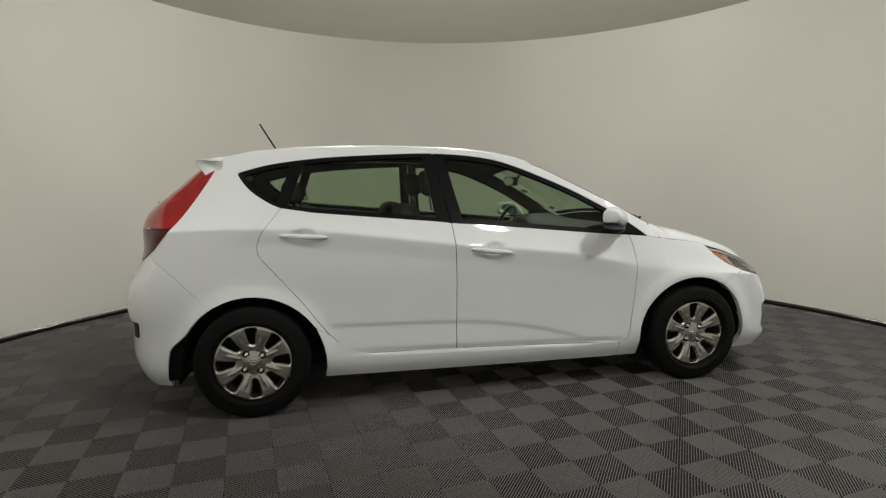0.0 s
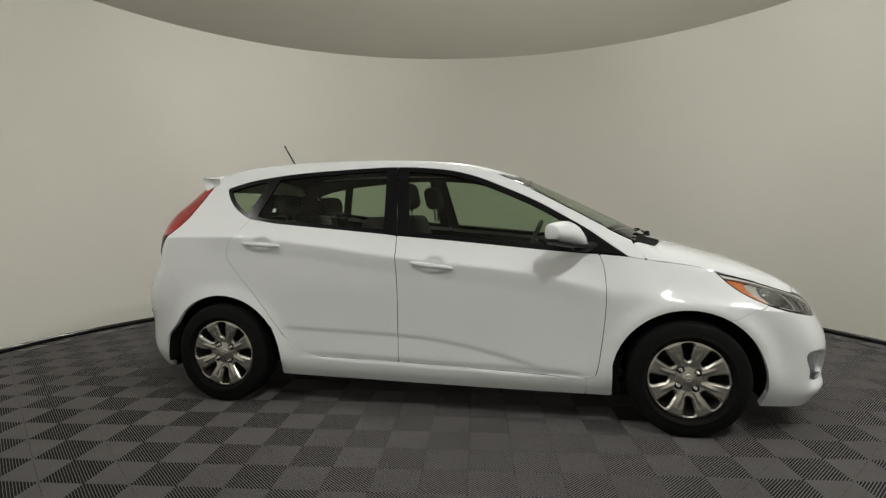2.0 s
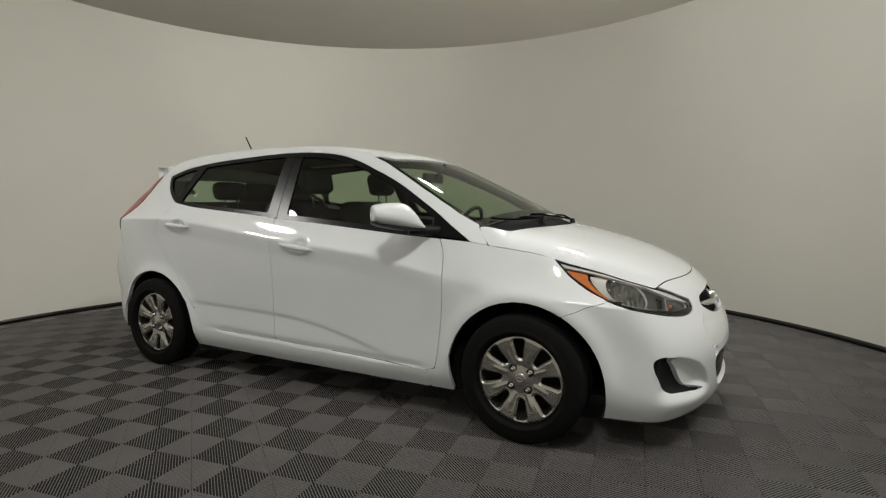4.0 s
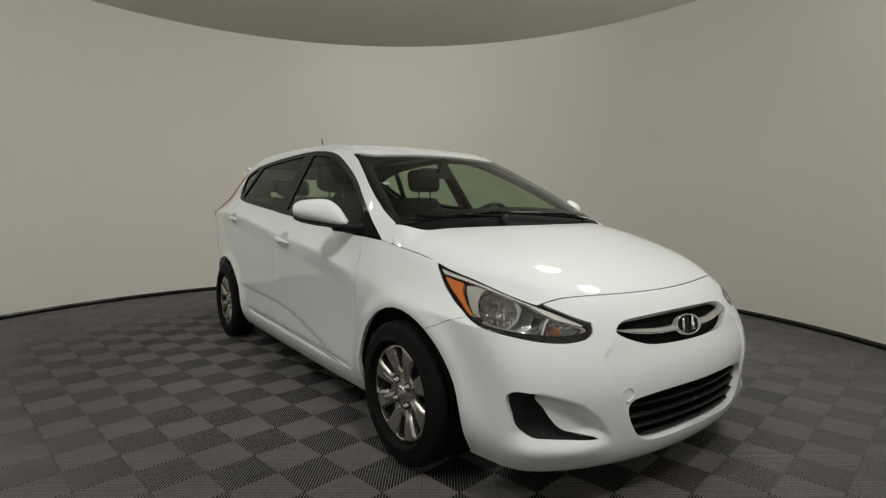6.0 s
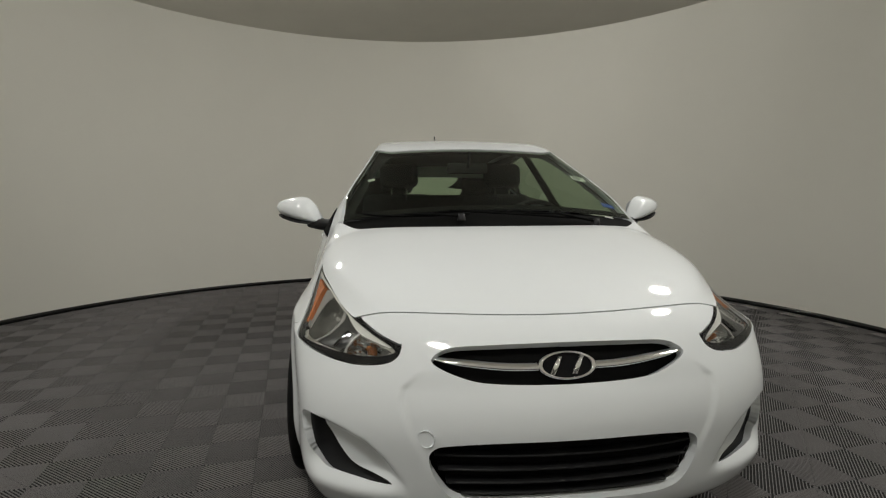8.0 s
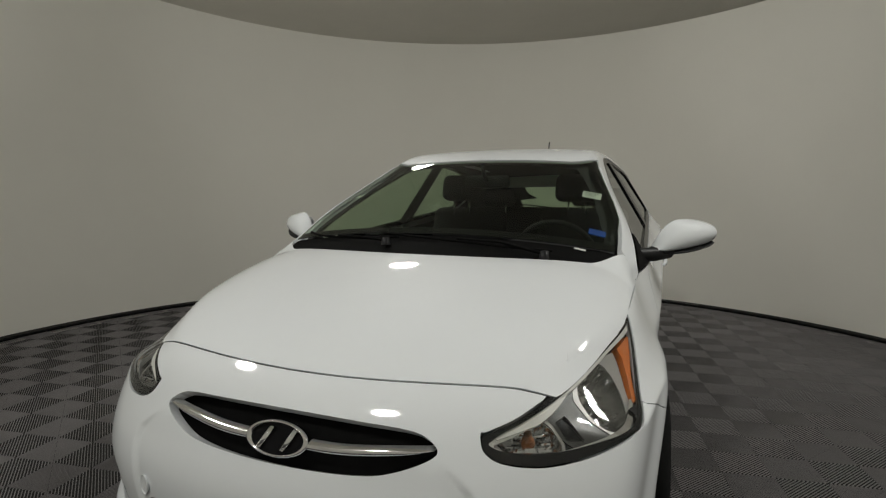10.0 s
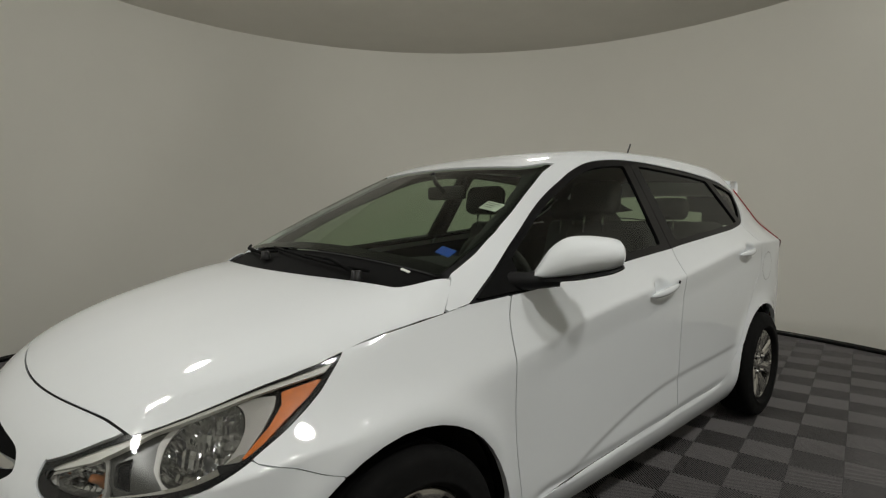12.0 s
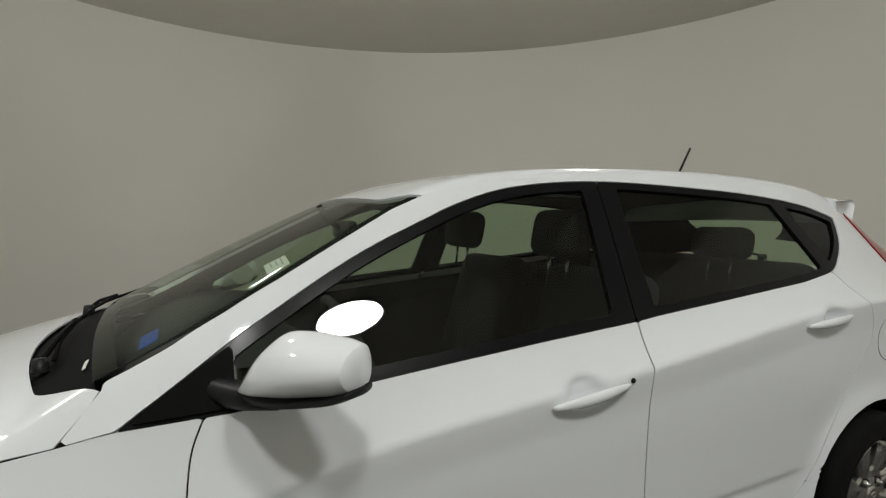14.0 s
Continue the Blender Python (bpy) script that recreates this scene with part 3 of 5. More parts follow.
for s in (1, -1):
    fd = panel("front_door", on_side, (-0.25, 0.92, 0.24, 1.02), 0.0115, 0.009, inset(FRONT_DOOR), M_WHITE, car, side=s)
    rd = panel("rear_door", on_side, (-1.27, -0.19, 0.27, 1.10), 0.0115, 0.009, inset(REAR_DOOR), M_WHITE, car, side=s)
    panel("side_sill", on_side, (-0.96, 0.82, 0.16, 0.45), 0.016, 0.010, inset(SILL, gap=0.0003), M_WHITE, car, side=s)
    panel("front_fender", on_side, (0.78, 1.70, 0.16, 0.92), 0.008, 0.006, lambda u, v: np.minimum(inset(FENDER, gap=0.0012)(u, v), np.where(u > 0.99, np.interp(u, [0.99, 1.003, 1.1, 1.3, 1.405, 1.42, 1.5], [0.89, 0.888, 0.872, 0.846, 0.826, 0.82, 2.0]) - 0.0015 - v, 1.0)), M_WHITE, car, side=s, deep=0.02)
    keep_q = whole(np.vstack([ARCH_R[5:16], curve(SEAM_BUMPER)[::-1], curve([(-1.738, 0.882), (-1.637, 1.0), (-1.572, 1.099), (-1.519, 1.186), (-1.475, 1.262), (-1.455, 1.285)]), np.array([(-1.40, 1.5), (1.022, 1.5), (1.026, 0.957), (1.062, 0.912), (1.096, 0.872)]), np.array([(1.003, 0.889)]), curve(DLO_TOP)[::-1], curve(DLO_LOW)[::-1][:30], curve(SEAM_R), np.array([(-0.86, 0.38), (-0.90, 0.41)])]))
    panel("body_side", on_side, (-1.86, 1.26, 0.17, 1.44), 0.014, 0.009, lambda u, v: np.minimum(keep_q(u, v) - 0.0005, side_top(u, v) + 0.005), M_WHITE, car, side=s, deep=0.02)
    # a dark strip sunk behind the door gaps stands in for their shade
    panel("door_gap_shade", on_side, (-1.27, 0.93, 0.24, 1.09), 0.010, 0.008, lambda u, v: np.minimum(0.010 - np.minimum(np.abs(dist(FRONT_DOOR, u, v)), np.abs(dist(REAR_DOOR, u, v))), belt(u) - 0.012 - v), M_GAP, car, "dark strip standing for the shade in the door gaps", sink=0.0065, deep=0, side=s)
    # likewise dark strips in place of the shade in both bumper joints
    panel("bumper_gap_shade", on_side, (1.44, 1.70, 0.56, 0.69), 0.006, 0.005, lambda u, v: 0.008 - np.abs(v - np.interp(u, [1.47, 1.519, 1.574, 1.638], [0.591, 0.609, 0.635, 0.656])), M_GAP, car, sink=0.0065, deep=0, side=s)
    panel("bumper_gap_shade", on_side, (-1.80, -1.48, 0.57, 0.88), 0.006, 0.005, lambda u, v: 0.008 - np.abs(v - np.interp(u, [-1.78, -1.66, -1.507], [0.857, 0.757, 0.594])), M_GAP, car, sink=0.0065, deep=0, side=s)
    # windows
    quart = lambda u, v: u + 1.125 - 0.37 * (v - 1.10)
    F_GLASS = lambda u, v: np.minimum(np.minimum(dist(DLO, u, v) - 0.026, u + 0.151 + 0.18 * (v - 1.0)), 0.80 - u)
    R_GLASS = lambda u, v: np.minimum(np.minimum(dist(DLO, u, v) - 0.022, -0.301 - 0.12 * (v - 1.0) - u), quart(u, v) - 0.034)
    Q_GLASS = lambda u, v: np.minimum(dist(DLO, u, v) - 0.022, -quart(u, v) - 0.030)
    panel("window_frame", on_side, (-0.30, 1.02, 0.87, 1.39), 0.012, 0.010, lambda u, v: np.minimum(np.minimum(dist(DLO, u, v), u + 0.2215 + 0.15 * (v - 1.0)), -F_GLASS(u, v)), M_GLOSSBLACK, fd, sink=0.004, side=s)
    panel("window_glass", on_side, (-0.30, 1.02, 0.87, 1.39), 0.02, 0.016, F_GLASS, M_GLASS, fd, "green-tinted door glass", sink=0.012, deep=0, side=s).visible_shadow = False
    panel("window_frame", on_side, (-1.36, -0.18, 0.95, 1.39), 0.012, 0.010, lambda u, v: np.minimum(np.minimum(dist(DLO, u, v), -0.2255 - 0.15 * (v - 1.0) - u), -np.maximum(R_GLASS(u, v), Q_GLASS(u, v))), M_GLOSSBLACK, rd, sink=0.004, side=s)
    panel("window_glass", on_side, (-1.36, -0.18, 0.95, 1.39), 0.02, 0.016, R_GLASS, M_GLASS, rd, "dark tinted door glass", sink=0.012, deep=0, side=s).visible_shadow = False
    panel("quarter_glass", on_side, (-1.36, -0.9, 1.0, 1.36), 0.02, 0.016, Q_GLASS, M_GLASS, car, "small dark rear quarter glass", sink=0.012, deep=0, side=s).visible_shadow = False
    panel("tail_light", on_side, (-1.96, -1.42, 0.78, 1.31), 0.012, 0.010, lambda u, v: np.minimum(np.minimum(inset(TAIL)(u, v), v - 0.985), on_side(u, v)[..., 1] - 0.42), M_RED, car, "red wraparound tail light lens", sink=-0.005, side=s)
    panel("tail_light", on_side, (-1.96, -1.42, 0.78, 1.31), 0.012, 0.010, lambda u, v: np.minimum(np.minimum(inset(TAIL)(u, v), 0.981 - v), on_side(u, v)[..., 1] - 0.42), M_DARKRED, car, "dark red lower tail light lens", sink=-0.005, side=s)
    panel("reverse_lens", on_side, (-1.96, -1.42, 0.78, 1.31), 0.008, 0.008, lambda u, v: np.minimum(np.minimum(inset(TAIL)(u, v), 0.032 - np.abs(v - 0.965)), np.minimum(-1.872 - u, on_side(u, v)[..., 1] - 0.42)), M_STRIP, car, "pale clear reversing lens", sink=-0.007, side=s)
    panel("tail_light_back", on_side, (-1.96, -1.42, 0.78, 1.31), 0.03, 0.03, lambda u, v: np.minimum(dist(TAIL, u, v) + 0.07, on_side(u, v)[..., 1] - 0.30), M_GAP, car, sink=0.03, deep=0, side=s)

# windscreen, roof and bonnet
WS_HEAD = lambda v: 0.428 - 0.13 * v**2 - 5.3 * np.maximum(v - 0.40, 0) ** 2
WS = lambda u, v: np.minimum(edge_y(u) - v, np.minimum(1.105 - 0.12 * v**2 - u, u - WS_HEAD(v)))
panel("windscreen", on_top, (0.2, 1.27, 0.0, 0.66), 0.02, 0.02, lambda u, v: WS(u, v) - 0.004, M_WSGLASS, car, "clear green-tinted windscreen", sink=0.004, deep=0, both=True).visible_shadow = False
WSB = lambda u, v: np.minimum(WS(u, v) - 0.002, -np.minimum(np.minimum(edge_y(u) - 0.030 - v, 1.060 - 0.12 * v**2 - u), u - WS_HEAD(v) + 0.045))
panel("windscreen_border", on_top, (0.2, 1.27, 0.0, 0.66), 0.012, 0.012, WSB, M_MATTE, car, "black printed windscreen border", sink=0.006, deep=0, both=True)
panel("roof", on_top, (-1.46, 0.46, 0.0, 0.56), 0.03, 0.02, lambda u, v: np.minimum(np.minimum(edge_y(u) - v - 0.001, WS_HEAD(v) - 0.004 - u), u + 1.43), M_WHITE, car, both=True)
HOOD_EDGE = lambda u: np.interp(u, [1.0, 1.1, 1.25, 1.405, 1.466, 1.53, 1.59, 1.65, 1.71, 1.76, 1.805, 1.858, 1.90, 1.95], [0.739, 0.7335, 0.728, 0.7215, 0.716, 0.701, 0.6825, 0.6635, 0.642, 0.6205, 0.596, 0.554, 0.505, 0.44])
HOOD_FRONT = lambda v: 1.907 - 0.28 * v**2
HOOD_REAR = lambda v: 1.247 - 0.27 * v**2 - 3.2 * np.maximum(v - 0.585, 0) ** 1.6
panel("bonnet", on_top, (1.0, 1.96, 0.0, 0.76), 0.014, 0.014, lambda u, v: np.minimum(np.minimum(HOOD_EDGE(u) - v - 0.0012, HOOD_FRONT(v) - u - GAP), np.minimum(u - HOOD_REAR(v), (u - 1.026) - 1.75 * (v - 0.695) - 0.0055)), M_WHITE, car, "white bonnet", deep=0.005, both=True)
# dark strips under the bonnet's edges imitate the shade in its gap
panel("bonnet_gap_shade", on_top, (1.70, 1.96, 0.0, 0.62), 0.012, 0.012, lambda u, v: np.minimum(0.014 - np.abs(u - HOOD_FRONT(v)), 0.585 - v), M_GAP, car, "dark strip standing for the shade in the bonnet gap", sink=0.008, deep=0, both=True)
for s in (1, -1):
    panel("bonnet_gap_shade", on_top, (0.98, 1.39, 0.60, 0.80), 0.012, 0.010, lambda u, v: np.minimum(0.030 - np.abs(v - HOOD_EDGE(u)), HOOD_EDGE(u) + 0.008 - v), M_GAP, car, "dark strip standing for the shade in the bonnet gap", sink=0.011, deep=0, side=s)
panel("cowl", on_top, (1.0, 1.36, 0.0, 0.72), 0.014, 0.014, lambda u, v: np.minimum(np.minimum(HOOD_REAR(v) + 0.02 - u, u - (1.10 - 0.12 * v**2)), edge_y(u) + 0.004 - v), M_MATTE, car, "matte black cowl panel under the wipers", sink=0.014, deep=0, both=True)

# front bumper
GRILLE = front_uv([0.0, 0.1, 0.19, 0.295, 0.345, 0.376, 0.343, 0.27, 0.20, 0.10, 0.0], [0.652, 0.651, 0.649, 0.645, 0.635, 0.611, 0.588, 0.564, 0.556, 0.553, 0.552])
GRILLE = np.vstack([curve(GRILLE), np.array([(-0.2, 0.552), (-0.2, 0.652)])])
MOUTH = front_uv([0.0, 0.14, 0.24, 0.32, 0.365, 0.388, 0.386, 0.365, 0.33, 0.28, 0.20, 0.1, 0.0], [0.411, 0.410, 0.406, 0.399, 0.391, 0.370, 0.335, 0.290, 0.250, 0.234, 0.231, 0.233, 0.234])
MOUTH = np.vstack([curve(MOUTH), np.array([(-0.2, 0.234), (-0.2, 0.411)])])
FOG = closed(front_uv([0.751, 0.738, 0.712, 0.690, 0.676, 0.655, 0.628, 0.594, 0.540, 0.486, 0.530, 0.582, 0.636, 0.684, 0.716, 0.738, 0.750], [0.425, 0.443, 0.442, 0.437, 0.416, 0.386, 0.342, 0.306, 0.289, 0.272, 0.270, 0.275, 0.279, 0.285, 0.312, 0.350, 0.390]))
HL = side_uv(HL_SIDE[:, 0], HL_SIDE[:, 1])


def bumper_keep(u, v):
    h = np.minimum(1.35 - u, v - (0.155 + 0.0 * u))
    p = on_nose(u, v)
    x, y = p[..., 0], p[..., 1]
    h = np.minimum(h, np.hypot(x - HUB_F, v - 0.270) - 0.366)
    h = np.minimum(h, np.where(y < 0.60, x - HOOD_FRONT(y) - GAP, 1.0))
    h = np.minimum(h, -dist(HL, u, v) - GAP)
    # seam to the wing, from the lamp to the arch
    seam = np.interp(x, [1.3, 1.47, 1.519, 1.574, 1.638, 1.66, 1.70], [0.52, 0.591, 0.609, 0.635, 0.656, 0.70, 2.0])
    h = np.minimum(h, seam - v - 0.0010)
    return h


panel("front_bumper", on_nose, (0.0, 1.36, 0.15, 0.80), 0.008, 0.0055, lambda u, v: np.minimum(np.minimum(bumper_keep(u, v), -dist(GRILLE, u, v)), np.minimum(-dist(MOUTH, u, v), -dist(FOG, u, v))), M_WHITE, car, deep=0.03, both=True)


# ---- grille, lower grille and fog recesses ----
panel("grille_back", on_nose, (0.0, 0.55, 0.53, 0.67), 0.02, 0.01, lambda u, v: dist(GRILLE, u, v) + 0.012, M_MATTE, car, "black upper grille", sink=0.040, deep=0, both=True)


def front_bar(name, ys, zs, thick, out, material, parent, label="", sides=(1, -1), n=28, deep=0.02):
    """A bar along the nose through (y, z) knots, thick metres high, out metres before the body."""
    f = spline(*zip(ys, zs))
    th = spline(*zip(ys, thick))
    for s in sides:
        verts, faces = [], []
        yy = np.linspace(ys[0], ys[-1], n)
        xx = root(lambda q: body(q, yy, f(yy)), 1.2, 2.3, yy.shape)
        for y, x in zip(yy, xx):
            z, t = float(f(y)), float(th(y)) / 2
            for k, (dx, dz) in enumerate(((-deep, -t), (-0.002, -t), (0.004, -0.5 * t), (0.006, 0.0), (0.004, 0.5 * t), (-0.002, t), (-deep, t))):
                verts.append((x + out + dx, s * y, z + dz))
        for i in range(n - 1):
            for k in range(6):
                a = i * 7 + k
                q = (a, a + 7, a + 8, a + 1)
                faces.append(q if s > 0 else q[::-1])
        for i in (0, n - 1):
            faces.append(tuple(range(i * 7, i * 7 + 7)))
        mesh_ob(name, verts, faces, material, parent, label)


front_bar("grille_bar", [0.075, 0.14, 0.20, 0.28, 0.34, 0.368], [0.592, 0.592, 0.595, 0.602, 0.609, 0.614], [0.020, 0.021, 0.021, 0.018, 0.010, 0.003], -0.004, M_CHROME, car, "chrome grille bar")
panel("lower_grille_back", on_nose, (0.0, 0.55, 0.2, 0.43), 0.02, 0.012, lambda u, v: dist(MOUTH, u, v) + 0.012, M_MATTE, car, "black lower grille", sink=0.055, deep=0, both=True)
for z, w in ((0.362, 0.372), (0.322, 0.362), (0.284, 0.340), (0.252, 0.300)):
    front_bar("grille_slat", [0.0, 0.15, 0.28, w], [z, z, z, z], [0.010, 0.010, 0.010, 0.010], -0.024, M_BLACK, car, "", n=12, deep=0.03)
for s in (1, -1):
    panel("fog_recess", on_nose, (0.45, 1.0, 0.24, 0.46), 0.012, 0.008, lambda u, v: dist(FOG, u, v) + 0.006, M_BLACK, car, "black blanked fog lamp recess", sink=0.026, deep=0, side=s)
towcap = lathe("tow_cap", [(0.0, 0.0015), (0.0225, 0.0015), (0.0235, 0.0005), (0.0235, -0.004)], 24, M_WHITE, car, axis="z")
towcap.matrix_basis = look((2.0400, -0.396, 0.415), (1.0, 0.02, 0.40)) @ pose(0, 0, 0, 180, 0, 0)

# badge: an oval ring with a slanted figure
badge = lathe("badge", [(0.80, -0.01), (0.80, 0.0), (0.84, 0.006), (0.93, 0.008), (1.0, 0.003), (1.0, -0.01)], 40, M_CHROME, car, "chrome oval badge on the grille", axis="z")
BADGE = Matrix.Translation((2.020, 0.002, 0.596)) @ pose(0, 0, 0, 0, 66, 0) @ pose(0, 0, 0, 0, 0, 90)
badge.matrix_basis = BADGE @ Matrix.Diagonal((0.086, 0.040, 1, 1))
lathe("badge_back", [(0.0, -0.002), (0.82, -0.002)], 32, M_GLOSSBLACK, badge, axis="z")
for pts in ([(-0.52, -0.62), (-0.22, 0.60)], [(0.22, -0.60), (0.52, 0.62)]):
    tube("badge_figure", [(x, y, 0.003) for x, y in pts], 0.10, M_CHROME, badge, n=6)
for o in badge.children:
    if o.name.startswith("badge_figure"):
        o.matrix_basis = Matrix.Diagonal((1, 1, 0.05, 1)) @ Matrix.Translation((0, 0, 0.04))

# ---- headlights ----
def lamp_poly(pts, smooth=True):
    p = np.array(pts, float)
    if smooth:
        p = closed(p, 5)
    return side_uv(p[:, 0], p[:, 1])


STRIP = lamp_poly([(1.43, 0.808), (1.455, 0.789), (1.55, 0.771), (1.612, 0.757), (1.777, 0.709), (1.873, 0.664), (1.924, 0.638), (1.924, 0.646), (1.89, 0.669), (1.80, 0.710), (1.71, 0.740), (1.59, 0.777), (1.48, 0.803)], False)
AMBER = lamp_poly([(1.462, 0.780), (1.55, 0.763), (1.556, 0.741), (1.59, 0.709), (1.66, 0.667), (1.64, 0.669), (1.57, 0.708), (1.50, 0.750)], False)
BOWL = lamp_poly([(1.628, 0.742), (1.650, 0.751), (1.690, 0.742), (1.728, 0.724), (1.764, 0.698), (1.788, 0.666), (1.786, 0.648), (1.758, 0.646), (1.712, 0.658), (1.664, 0.682), (1.634, 0.712)])
BOWL_IN = lamp_poly([(1.860, 0.670), (1.870, 0.680), (1.893, 0.668), (1.922, 0.644), (1.931, 0.618), (1.918, 0.604), (1.892, 0.606), (1.876, 0.622), (1.868, 0.646)])
MIDDLE = lamp_poly([(1.716, 0.733), (1.760, 0.723), (1.812, 0.703), (1.850, 0.680), (1.860, 0.664), (1.866, 0.640), (1.862, 0.620), (1.830, 0.627), (1.796, 0.640), (1.792, 0.668), (1.768, 0.700), (1.735, 0.724)], False)
BOX = lamp_poly([(1.818, 0.682), (1.846, 0.672), (1.862, 0.636), (1.842, 0.632)], False)
SURROUND = lamp_poly([(1.560, 0.760), (1.610, 0.760), (1.655, 0.759), (1.700, 0.746), (1.745, 0.722), (1.775, 0.700), (1.796, 0.668), (1.794, 0.640), (1.758, 0.637), (1.712, 0.648), (1.660, 0.668), (1.605, 0.706), (1.572, 0.738)], False)
for s in (1, -1):
    lens = panel("headlight", on_nose, (0.4, 1.35, 0.57, 0.84), 0.012, 0.008, lambda u, v: dist(HL, u, v) - 0.001, M_LENSGLASS, car, "clear headlight with amber corner and chrome reflectors", sink=0.001, deep=0, side=s)
    lens.visible_shadow = False
    panel("lamp_border", on_nose, (0.4, 1.35, 0.57, 0.84), 0.007, 0.004, lambda u, v: np.minimum(dist(HL, u, v) - 0.001, 0.008 + 0.016 * (1 - step(v, 0.60, 0.66)) - dist(HL, u, v)), M_GLOSSBLACK, lens, sink=0.003, deep=0.003, side=s)
    panel("lamp_strip", on_nose, (0.4, 1.35, 0.57, 0.84), 0.007, 0.004, lambda u, v: dist(STRIP, u, v), M_STRIP, lens, "satin silver strip", sink=0.007, deep=0.012, side=s)
    panel("amber_reflector", on_nose, (0.4, 1.35, 0.57, 0.84), 0.007, 0.004, lambda u, v: dist(AMBER, u, v), M_AMBER, lens, "amber side reflector", sink=0.010, deep=0.02, side=s)
    # dark floor, silver surround, and fluted bowls sunk into it
    panel("lamp_floor", on_nose, (0.4, 1.35, 0.57, 0.84), 0.012, 0.008, lambda u, v: np.minimum(dist(HL, u, v) - 0.004, -np.maximum(dist(BOWL, u, v), dist(BOWL_IN, u, v))), M_GLOSSBLACK, lens, sink=0.030, deep=0, side=s)
    panel("lamp_bezel", on_nose, (0.4, 1.35, 0.57, 0.84), 0.006, 0.004, lambda u, v: np.minimum(dist(SURROUND, u, v), -dist(BOWL, u, v) - 0.001), M_BEZEL, lens, "satin silver lamp surround", sink=0.020, deep=0.02, side=s)
    # grey inner shade with a dark box between the two bowls
    panel("lamp_shade", on_nose, (0.4, 1.35, 0.57, 0.84), 0.006, 0.004, lambda u, v: np.minimum(dist(MIDDLE, u, v), -dist(BOX, u, v)), M_SHADE, lens, "grey inner lamp shade", sink=0.022, deep=0.02, side=s)
    panel("lamp_bezel", on_nose, (0.4, 1.35, 0.57, 0.84), 0.005, 0.004, lambda u, v: np.minimum(0.0045 - np.abs(dist(HL, u, v) - 0.017), 0.675 - v), M_CHROME, lens, "thin bright inner edge", sink=0.012, deep=0.006, side=s)
    panel("lamp_bezel", on_nose, (0.4, 1.35, 0.57, 0.84), 0.006, 0.004, lambda u, v: np.minimum(dist(BOWL_IN, u, v) + 0.007, -dist(BOWL_IN, u, v)), M_BEZEL, lens, "satin silver lamp surround", sink=0.018, deep=0.015, side=s)
    for poly, most, bulb, flute in ((BOWL, 0.075, M_STEEL, 0.0075), (BOWL_IN, 0.040, M_AMBERDARK, 0.0025)):
        P, faces = sheet(on_nose, (0.4, 1.35, 0.57, 0.84), 0.0065, 0.0045, lambda u, v: dist(poly, u, v))
        N = normals(P, faces)
        uvp = np.stack([np.arctan2(P[:, 1], P[:, 0] - 1.2), P[:, 2]], -1)
        d = dist(poly, uvp[:, 0], uvp[:, 1])
        d = d / d.max()
        along = uvp[:, 0] * 60
        ray_ = 0.020 + most * np.sqrt(np.clip(1 - (1 - np.clip(d, 0, 1)) ** 2, 0, 1)) + (flute * np.abs(np.mod(along, 1.0) - 0.5) * 2 + 0.006 * np.abs(np.mod(uvp[:, 1] * 55, 1.0) - 0.5) * 2) * step(d, 0.05, 0.2)
        P = P - N * ray_[:, None]
        hub = P[np.argmax(d)] + N[np.argmax(d)] * 0.004
        way = N[np.argmax(d)]
        mesh_ob("lamp_bowl", P * (1, s, 1), faces if s > 0 else [f[::-1] for f in faces], M_REFLECTOR, lens, "fluted chrome reflector", smooth=False)
        eye = Vector((hub[0], s * hub[1], hub[2]))
        bl = lathe("bulb", [(0.0, 0.030), (0.007, 0.027), (0.009, 0.018), (0.009, 0.0), (0.015, -0.003), (0.018, -0.012)], 16, bulb, lens, axis="z")
        bl.matrix_basis = look(eye, eye - Vector((way[0], s * way[1], way[2])))

# ---- rear bumper, tailgate, spoiler ----
TAIL_UV = np.stack([np.arctan2(on_side(TAIL[:, 0], TAIL[:, 1])[:, 1], -1.2 - TAIL[:, 0]), TAIL[:, 1]], -1)


def rear_keep(u, v):
    p = on_tail(u, v)
    x = p[..., 0]
    h = np.minimum(np.hypot(x - HUB_R, v - 0.262) - 0.372 - 0.048 * step(0.46 - v, 0.0, 0.10), v - 0.17)
    seam = np.interp(x, [-2.1, -1.87, -1.78, -1.66, -1.507, -1.4], [0.80, 0.80, 0.857, 0.757, 0.594, 0.575])
    return np.minimum(np.minimum(h, seam - v - 0.001), np.maximum(-dist(TAIL_UV, u, v) - 0.001, 0.416 - on_tail(u, v)[..., 1]))


panel("rear_bumper", on_tail, (0.0, 1.4, 0.16, 0.88), 0.018, 0.012, rear_keep, M_WHITE, car, deep=0.02, both=True)
panel("tailgate", on_tail, (0.0, 1.2, 0.79, 1.05), 0.02, 0.012, lambda u, v: np.minimum(np.minimum(v - 0.815, 1.03 - v), np.minimum(np.maximum(-dist(TAIL_UV, u, v) - 0.003, 0.417 - on_tail(u, v)[..., 1]), 0.83 - u)), M_WHITE, car, both=True)
panel("rear_glass", on_tail, (0.0, 1.2, 1.03, 1.33), 0.02, 0.012, lambda u, v: np.minimum(np.minimum(v - 1.034, 1.31 - v), np.minimum(np.maximum(-dist(TAIL_UV, u, v) - 0.004, 0.416 - on_tail(u, v)[..., 1]), 1.0 - u)), M_GLASS, car, "tinted rear window", deep=0, both=True).visible_shadow = False
verts, faces = [], []
NS = 33
